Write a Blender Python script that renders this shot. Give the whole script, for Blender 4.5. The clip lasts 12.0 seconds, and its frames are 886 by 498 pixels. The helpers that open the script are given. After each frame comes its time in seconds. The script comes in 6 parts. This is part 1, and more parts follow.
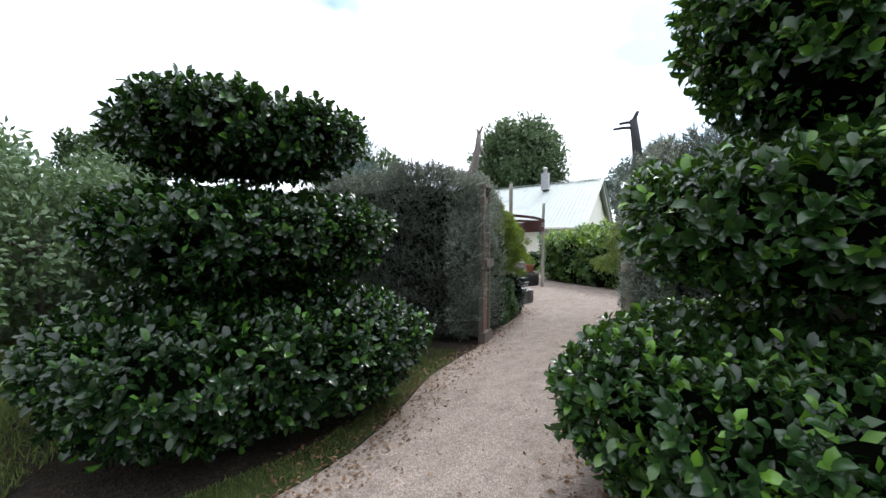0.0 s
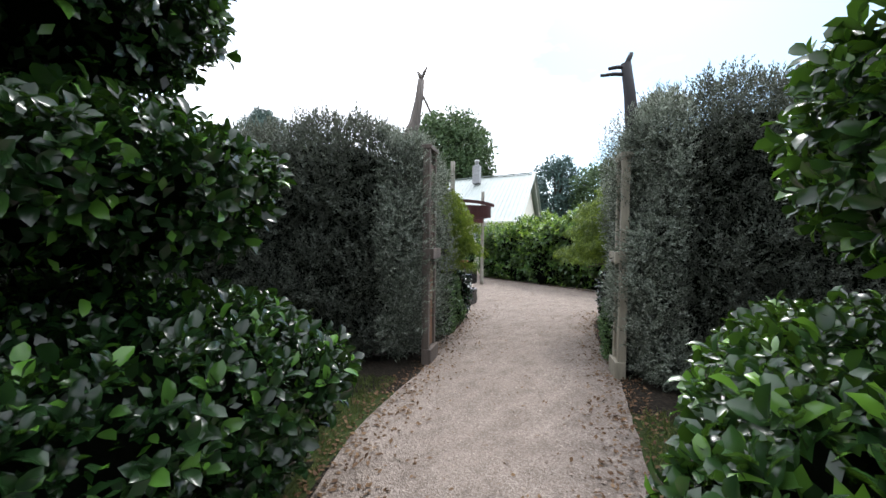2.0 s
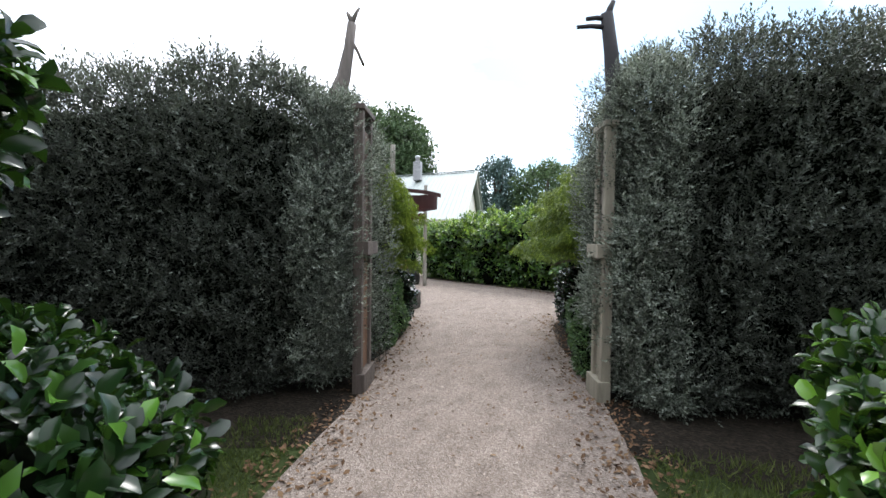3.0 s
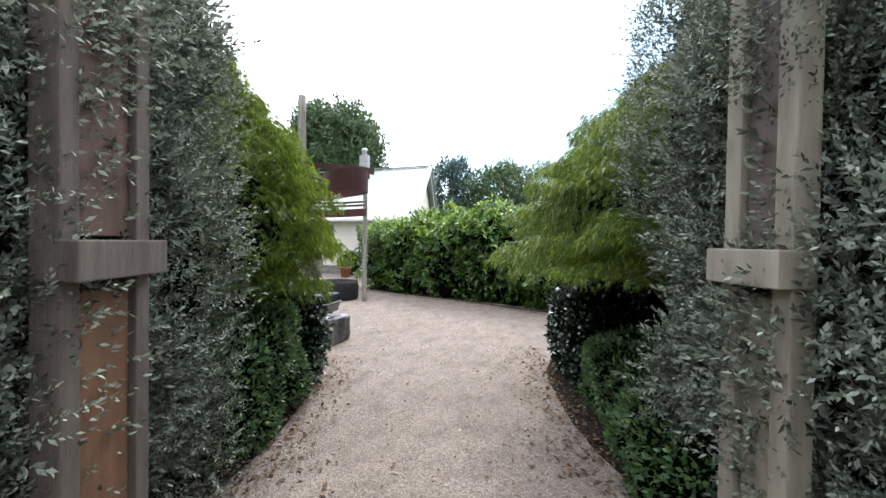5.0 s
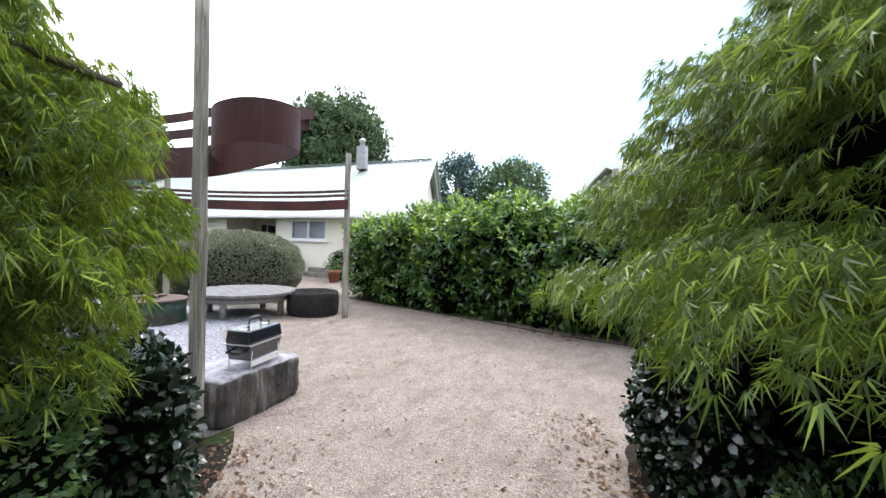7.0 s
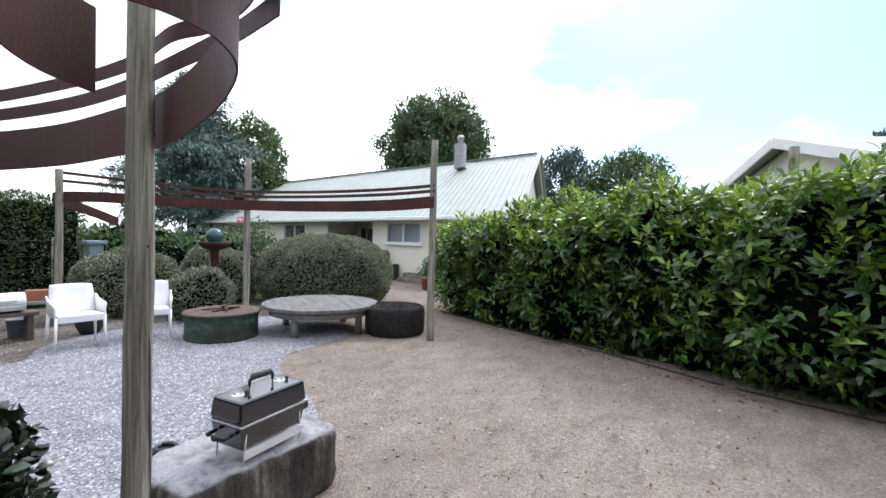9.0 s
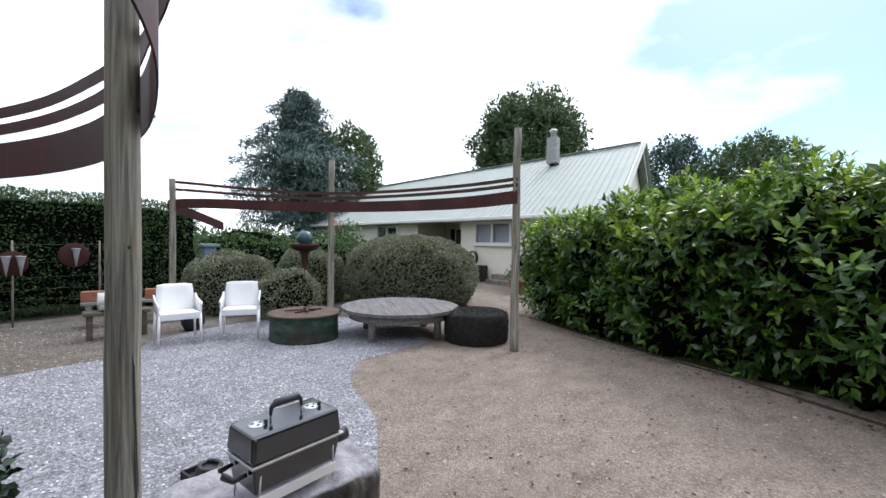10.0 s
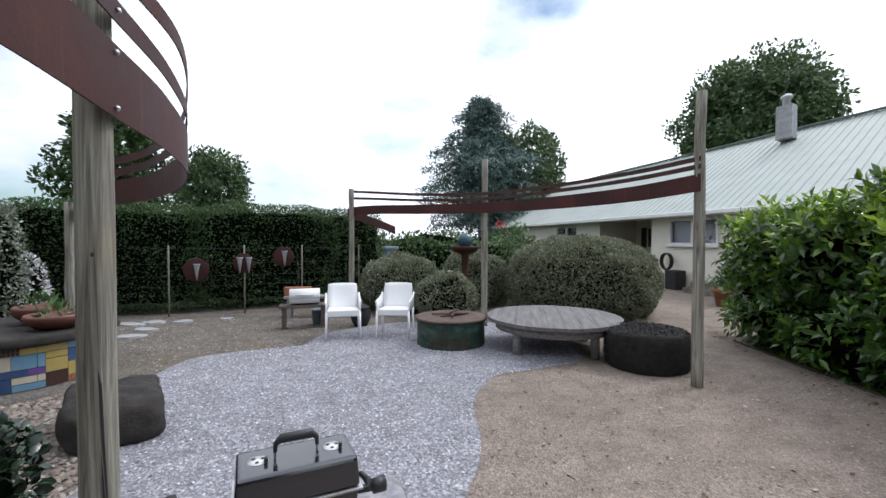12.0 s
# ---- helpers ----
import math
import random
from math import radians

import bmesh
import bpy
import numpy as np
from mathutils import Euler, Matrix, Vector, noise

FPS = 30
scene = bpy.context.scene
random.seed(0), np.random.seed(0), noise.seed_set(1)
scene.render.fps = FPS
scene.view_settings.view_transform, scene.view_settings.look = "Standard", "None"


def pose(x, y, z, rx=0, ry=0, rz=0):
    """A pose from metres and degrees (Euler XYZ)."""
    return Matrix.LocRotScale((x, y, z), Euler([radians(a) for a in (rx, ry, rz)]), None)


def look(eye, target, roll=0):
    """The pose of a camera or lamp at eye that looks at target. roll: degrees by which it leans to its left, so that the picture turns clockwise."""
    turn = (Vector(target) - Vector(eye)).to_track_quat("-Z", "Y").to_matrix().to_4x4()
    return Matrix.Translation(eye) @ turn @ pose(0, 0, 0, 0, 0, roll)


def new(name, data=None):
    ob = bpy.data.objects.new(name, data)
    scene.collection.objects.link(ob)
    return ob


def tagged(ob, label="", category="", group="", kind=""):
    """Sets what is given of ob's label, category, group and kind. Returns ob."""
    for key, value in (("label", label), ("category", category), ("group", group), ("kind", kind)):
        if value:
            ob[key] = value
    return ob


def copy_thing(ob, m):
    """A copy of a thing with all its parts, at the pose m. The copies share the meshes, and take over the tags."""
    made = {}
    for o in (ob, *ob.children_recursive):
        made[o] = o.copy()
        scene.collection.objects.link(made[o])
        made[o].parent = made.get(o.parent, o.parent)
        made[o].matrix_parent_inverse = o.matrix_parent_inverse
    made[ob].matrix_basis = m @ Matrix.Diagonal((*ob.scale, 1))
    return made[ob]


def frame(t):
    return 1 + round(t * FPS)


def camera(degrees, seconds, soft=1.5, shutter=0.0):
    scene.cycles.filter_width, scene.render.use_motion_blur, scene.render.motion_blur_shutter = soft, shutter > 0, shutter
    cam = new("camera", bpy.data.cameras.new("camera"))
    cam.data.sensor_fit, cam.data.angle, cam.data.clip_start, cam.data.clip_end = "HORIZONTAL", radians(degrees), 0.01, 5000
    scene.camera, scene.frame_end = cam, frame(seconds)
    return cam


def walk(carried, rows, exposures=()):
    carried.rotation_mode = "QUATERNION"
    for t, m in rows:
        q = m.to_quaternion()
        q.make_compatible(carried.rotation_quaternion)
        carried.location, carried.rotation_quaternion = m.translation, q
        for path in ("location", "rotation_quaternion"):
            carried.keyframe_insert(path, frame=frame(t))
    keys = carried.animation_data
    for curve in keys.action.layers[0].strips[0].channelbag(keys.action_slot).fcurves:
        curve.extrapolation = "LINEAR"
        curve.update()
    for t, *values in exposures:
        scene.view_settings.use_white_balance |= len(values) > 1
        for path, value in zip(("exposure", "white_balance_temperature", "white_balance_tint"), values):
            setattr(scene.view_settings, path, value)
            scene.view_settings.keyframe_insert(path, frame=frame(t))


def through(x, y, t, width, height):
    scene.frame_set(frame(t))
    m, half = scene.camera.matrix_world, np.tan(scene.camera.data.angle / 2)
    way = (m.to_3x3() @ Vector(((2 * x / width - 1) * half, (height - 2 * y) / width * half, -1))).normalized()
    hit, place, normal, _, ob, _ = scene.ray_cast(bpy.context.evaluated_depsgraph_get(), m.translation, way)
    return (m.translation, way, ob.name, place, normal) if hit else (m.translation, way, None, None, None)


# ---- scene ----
cam = camera(92.7, 12.0)
PATH = [
    (0, (2.004, -1.208, 1.842), (0.528, 0.14, 1.781), 0.3),
    (0.5, (1.609, -1.009, 1.811), (0.19, 0.399, 1.737), 0.4),
    (1, (1.207, -0.709, 1.685), (-0.171, 0.739, 1.629), 0.5),
    (1.5, (0.851, -0.293, 1.596), (-0.463, 1.214, 1.551), 0.6),
    (2, (0.489, 0.104, 1.616), (-0.727, 1.691, 1.551), 0.6),
    (2.5, (0.146, 0.566, 1.549), (-0.938, 2.245, 1.486), 0.7),
    (3, (-0.215, 1.053, 1.499), (-1.194, 2.796, 1.442), 0.7),
    (3.5, (-0.501, 1.67, 1.521), (-1.41, 3.45, 1.456), 0.2),
    (3.7, (-0.579, 1.919, 1.486), (-1.469, 3.709, 1.439), -0.1),
    (5.5, (-1.573, 3.995, 1.459), (-2.335, 5.843, 1.419), 1.5),
    (6, (-1.754, 4.514, 1.479), (-2.511, 6.365, 1.442), 1.7),
    (6.5, (-1.938, 5.019, 1.477), (-2.709, 6.865, 1.441), 1.7),
    (8.5, (-2.734, 6.645, 1.52), (-3.811, 8.33, 1.483), 1.2),
    (9, (-2.898, 6.939, 1.533), (-4.117, 8.524, 1.495), 1.4),
    (9.5, (-3.068, 7.229, 1.511), (-4.446, 8.678, 1.476), 1.3),
    (10, (-3.149, 7.481, 1.52), (-4.686, 8.761, 1.478), 0.8),
    (10.5, (-3.179, 7.732, 1.533), (-4.873, 8.794, 1.492), 0.7),
    (11, (-3.279, 7.952, 1.525), (-5.086, 8.807, 1.486), 0.4),
    (11.5, (-3.356, 8.115, 1.532), (-5.239, 8.787, 1.489), 0.3),
    (12, (-3.389, 8.309, 1.527), (-5.326, 8.805, 1.485), 0.1),
]
EXPOSURES = [(0.0, 0.75), (2.5, 0.8), (3.7, 0.9), (5.5, 1.1), (6.5, 1.1), (8.5, 0.7), (9.5, 0.4), (10.5, 0.2), (12.0, 0.1)]
walk(cam, [(t, look(eye, target, roll)) for t, eye, target, roll in PATH], EXPOSURES)

# ---- light: bright, thinly clouded sky ----
SUN_EL, SUN_AZ = 50.0, 102.0      # degrees; azimuth from +x towards +y
SKY, SUN = 0.12, 1.5


def make_world():
    w = bpy.data.worlds.new("sky")
    w.use_nodes = True
    scene.world = w
    nt = w.node_tree
    n, l = nt.nodes, nt.links
    n.clear()
    out = n.new("ShaderNodeOutputWorld")
    bg = n.new("ShaderNodeBackground")
    sky = n.new("ShaderNodeTexSky")
    sky.sky_type = "NISHITA"
    sky.sun_disc = False
    sky.sun_elevation = radians(SUN_EL)
    sky.sun_rotation = radians(90 - SUN_AZ)
    tc = n.new("ShaderNodeTexCoord")
    mp = n.new("ShaderNodeMapping")
    mp.inputs["Scale"].default_value = (1.0, 1.0, 2.2)
    nz = n.new("ShaderNodeTexNoise")
    nz.inputs["Scale"].default_value = 1.7
    nz.inputs["Detail"].default_value = 7.0
    nz.inputs["Roughness"].default_value = 0.52
    ramp = n.new("ShaderNodeValToRGB")
    ramp.color_ramp.elements[0].position = 0.36
    ramp.color_ramp.elements[0].color = (0.05, 0.05, 0.05, 1)
    ramp.color_ramp.elements[1].position = 0.56
    ramp.color_ramp.elements[1].color = (1, 1, 1, 1)
    cloud = n.new("ShaderNodeRGB")
    cloud.outputs[0].default_value = (10.9, 11.5, 12.7, 1)
    mix = n.new("ShaderNodeMix")
    mix.data_type = "RGBA"
    l.new(tc.outputs["Generated"], mp.inputs["Vector"])
    l.new(mp.outputs[0], nz.inputs["Vector"])
    # the clouds thin out in two stretches of the sky
    last = nz.outputs["Fac"]
    for way, edge, inner, outer in (((-0.08, 0.945, 0.315), 0.90, 0.05, -0.36), ((-0.78, 0.41, 0.47), 0.975, 0.0, -0.10)):
        dot = n.new("ShaderNodeVectorMath")
        dot.operation = "DOT_PRODUCT"
        dot.inputs[1].default_value = way
        l.new(tc.outputs["Generated"], dot.inputs[0])
        thin = n.new("ShaderNodeMapRange")
        thin.inputs["From Min"].default_value = edge
        thin.inputs["From Max"].default_value = 1.0
        thin.inputs["To Min"].default_value = inner
        thin.inputs["To Max"].default_value = outer
        l.new(dot.outputs["Value"], thin.inputs["Value"])
        sm = n.new("ShaderNodeMath")
        l.new(last, sm.inputs[0])
        l.new(thin.outputs[0], sm.inputs[1])
        last = sm.outputs[0]
    l.new(sm.outputs[0], ramp.inputs[0])
    l.new(ramp.outputs[0], mix.inputs["Factor"])
    deep = n.new("ShaderNodeMix")
    deep.data_type, deep.blend_type = "RGBA", "MULTIPLY"
    deep.inputs["Factor"].default_value = 1.0
    deep.inputs[7].default_value = (0.82, 1.0, 1.06, 1)
    l.new(sky.outputs[0], deep.inputs[6])
    l.new(deep.outputs[2], mix.inputs[6])
    # clouds glow more towards the sun than away from it
    side = n.new("ShaderNodeVectorMath")
    side.operation = "DOT_PRODUCT"
    a, e = radians(SUN_AZ), radians(SUN_EL)
    side.inputs[1].default_value = (math.cos(a) * math.cos(e), math.sin(a) * math.cos(e), math.sin(e))
    l.new(tc.outputs["Generated"], side.inputs[0])
    glow = n.new("ShaderNodeMapRange")
    glow.inputs["From Min"].default_value = -0.6
    glow.inputs["From Max"].default_value = 1.0
    glow.inputs["To Min"].default_value = 0.52
    glow.inputs["To Max"].default_value = 1.40
    l.new(side.outputs["Value"], glow.inputs["Value"])
    lit = n.new("ShaderNodeVectorMath")
    lit.operation = "SCALE"
    l.new(cloud.outputs[0], lit.inputs[0])
    l.new(glow.outputs[0], lit.inputs["Scale"])
    l.new(lit.outputs[0], mix.inputs[7])
    l.new(mix.outputs[2], bg.inputs["Color"])
    bg.inputs["Strength"].default_value = SKY
    l.new(bg.outputs[0], out.inputs["Surface"])


make_world()
sun = bpy.data.lights.new("sun", "SUN")
sun.energy, sun.angle, sun.color = SUN, radians(16), (1.0, 0.985, 0.96)
sun_ob = new("sun", sun)
_a, _e = radians(SUN_AZ), radians(SUN_EL)
sun_ob.matrix_world = look((0, 0, 30), (-math.cos(_a) * math.cos(_e), -math.sin(_a) * math.cos(_e), 30 - math.sin(_e)))

# ---- materials ----


class Mat:
    """A small builder for node materials."""

    def __init__(self, name):
        self.m = bpy.data.materials.new(name)
        self.m.use_nodes = True
        self.nt = self.m.node_tree
        self.b = self.nt.nodes["Principled BSDF"]
        self.out = self.nt.nodes["Material Output"]
        self.tc = self.node("ShaderNodeTexCoord")

    def node(self, kind, **inp):
        nd = self.nt.nodes.new(kind)
        for k, v in inp.items():
            nd.inputs[k.replace("_", " ")].default_value = v
        return nd

    def link(self, a, b):
        self.nt.links.new(a, b)

    def noise(self, scale, detail=4.0, rough=0.6, stretch=None):
        nd = self.node("ShaderNodeTexNoise", Scale=scale, Detail=detail, Roughness=rough)
        if stretch:
            mp = self.node("ShaderNodeMapping", Scale=stretch)
            self.link(self.tc.outputs["Object"], mp.inputs["Vector"])
            self.link(mp.outputs[0], nd.inputs["Vector"])
        else:
            self.link(self.tc.outputs["Object"], nd.inputs["Vector"])
        return nd.outputs["Fac"]

    def ramp(self, fac, stops):
        nd = self.node("ShaderNodeValToRGB")
        els = nd.color_ramp.elements
        while len(els) < len(stops):
            els.new(0.5)
        for e, (p, c) in zip(els, stops):
            e.position = p
            e.color = (*c, 1)
        self.link(fac, nd.inputs[0])
        return nd.outputs[0]

    def mix(self, fac, a, b, mode="MIX"):
        nd = self.node("ShaderNodeMix")
        nd.data_type, nd.blend_type = "RGBA", mode
        for sock, v in ((nd.inputs["Factor"], fac), (nd.inputs[6], a), (nd.inputs[7], b)):
            if isinstance(v, (int, float)):
                sock.default_value = v
            elif isinstance(v, tuple):
                sock.default_value = (*v, 1)
            else:
                self.link(v, sock)
        return nd.outputs[2]

    def bump(self, h, strength=0.4, dist=0.01):
        nd = self.node("ShaderNodeBump", Strength=strength, Distance=dist)
        self.link(h, nd.inputs["Height"])
        self.link(nd.outputs[0], self.b.inputs["Normal"])

    def done(self, color, rough=0.7, metal=0.0, spec=0.5):
        if isinstance(color, tuple):
            self.b.inputs["Base Color"].default_value = (*color, 1)
        else:
            self.link(color, self.b.inputs["Base Color"])
        if isinstance(rough, (int, float)):
            self.b.inputs["Roughness"].default_value = rough
        else:
            self.link(rough, self.b.inputs["Roughness"])
        self.b.inputs["Metallic"].default_value = metal
        self.b.inputs["Specular IOR Level"].default_value = spec
        return self.m


def leaf_mat(name, dark, mid, fresh, fresh_share=0.12, rough=0.38, through=0.25, spec=0.5):
    k = Mat(name)
    g = k.node("ShaderNodeNewGeometry")
    oi = k.node("ShaderNodeObjectInfo")
    add = k.node("ShaderNodeMath")
    add.operation = "ADD"
    k.link(g.outputs["Random Per Island"], add.inputs[0])
    k.link(oi.outputs["Random"], add.inputs[1])
    fr = k.node("ShaderNodeMath")
    fr.operation = "FRACT"
    k.link(add.outputs[0], fr.inputs[0])
    r = fr.outputs[0]
    col = k.ramp(r, [(0.0, dark), (0.55, mid), (max(0.6, 1 - fresh_share - 0.05), mid), (1.0, fresh)])
    n = k.noise(1.1, 3.0)
    col = k.mix(k.ramp(n, [(0.3, (0, 0, 0)), (0.75, (0.55, 0.55, 0.55))]), col, mid)
    k.done(col, rough, 0.0, spec)
    if through > 0:
        tr = k.node("ShaderNodeBsdfTranslucent")
        bright = k.mix(0.5, col, (fresh[0] * 1.1, fresh[1] * 1.1, fresh[2] * 0.8))
        k.link(bright, tr.inputs["Color"])
        ms = k.node("ShaderNodeMixShader", Fac=through)
        k.link(k.b.outputs[0], ms.inputs[1])
        k.link(tr.outputs[0], ms.inputs[2])
        k.link(ms.outputs[0], k.out.inputs["Surface"])
    return k.m


def gravel_mat(name, tones, scale=70.0, patch=None, rough=0.9):
    k = Mat(name)
    v = k.node("ShaderNodeTexVoronoi", Scale=scale, Randomness=1.0)
    k.link(k.tc.outputs["Object"], v.inputs["Vector"])
    sep = k.node("ShaderNodeSeparateColor")
    k.link(v.outputs["Color"], sep.inputs[0])
    col = k.ramp(sep.outputs[0], tones)
    fine = k.noise(scale * 0.4, 5.0, 0.7)
    col = k.mix(0.35, col, k.ramp(fine, [(0.3, tuple(c * 0.55 for c in tones[0][1])), (0.7, tones[-1][1])]))
    big = k.noise(0.9, 4.0)
    col = k.mix(k.ramp(big, [(0.35, (0, 0, 0)), (0.7, (0.5, 0.5, 0.5))]), col, patch or tones[0][1])
    scuff = k.noise(4.5, 6.0, 0.65, (1.0, 0.55, 1.0))
    col = k.mix(0.55, col, k.ramp(scuff, [(0.32, (0.55, 0.53, 0.52)), (0.5, (1, 1, 1)), (0.70, (1.35, 1.35, 1.36))]), "MULTIPLY")
    k.bump(v.outputs["Distance"], 0.7, 0.012)
    return k.done(col, rough, 0.0, 0.12)


def plain_mat(name, a, b, scale=6.0, rough=0.7, metal=0.0, bump=0.15, stretch=None, spec=0.5, dist=0.006):
    k = Mat(name)
    n1 = k.noise(scale, 5.0, 0.6, stretch)
    n2 = k.noise(scale * 9, 4.0, 0.7, stretch)
    col = k.mix(k.ramp(n1, [(0.3, (0, 0, 0)), (0.7, (1, 1, 1))]), a, b)
    col = k.mix(0.25, col, k.ramp(n2, [(0.3, a), (0.7, b)]))
    if bump:
        k.bump(n2, bump, dist)
    return k.done(col, rough, metal, spec)


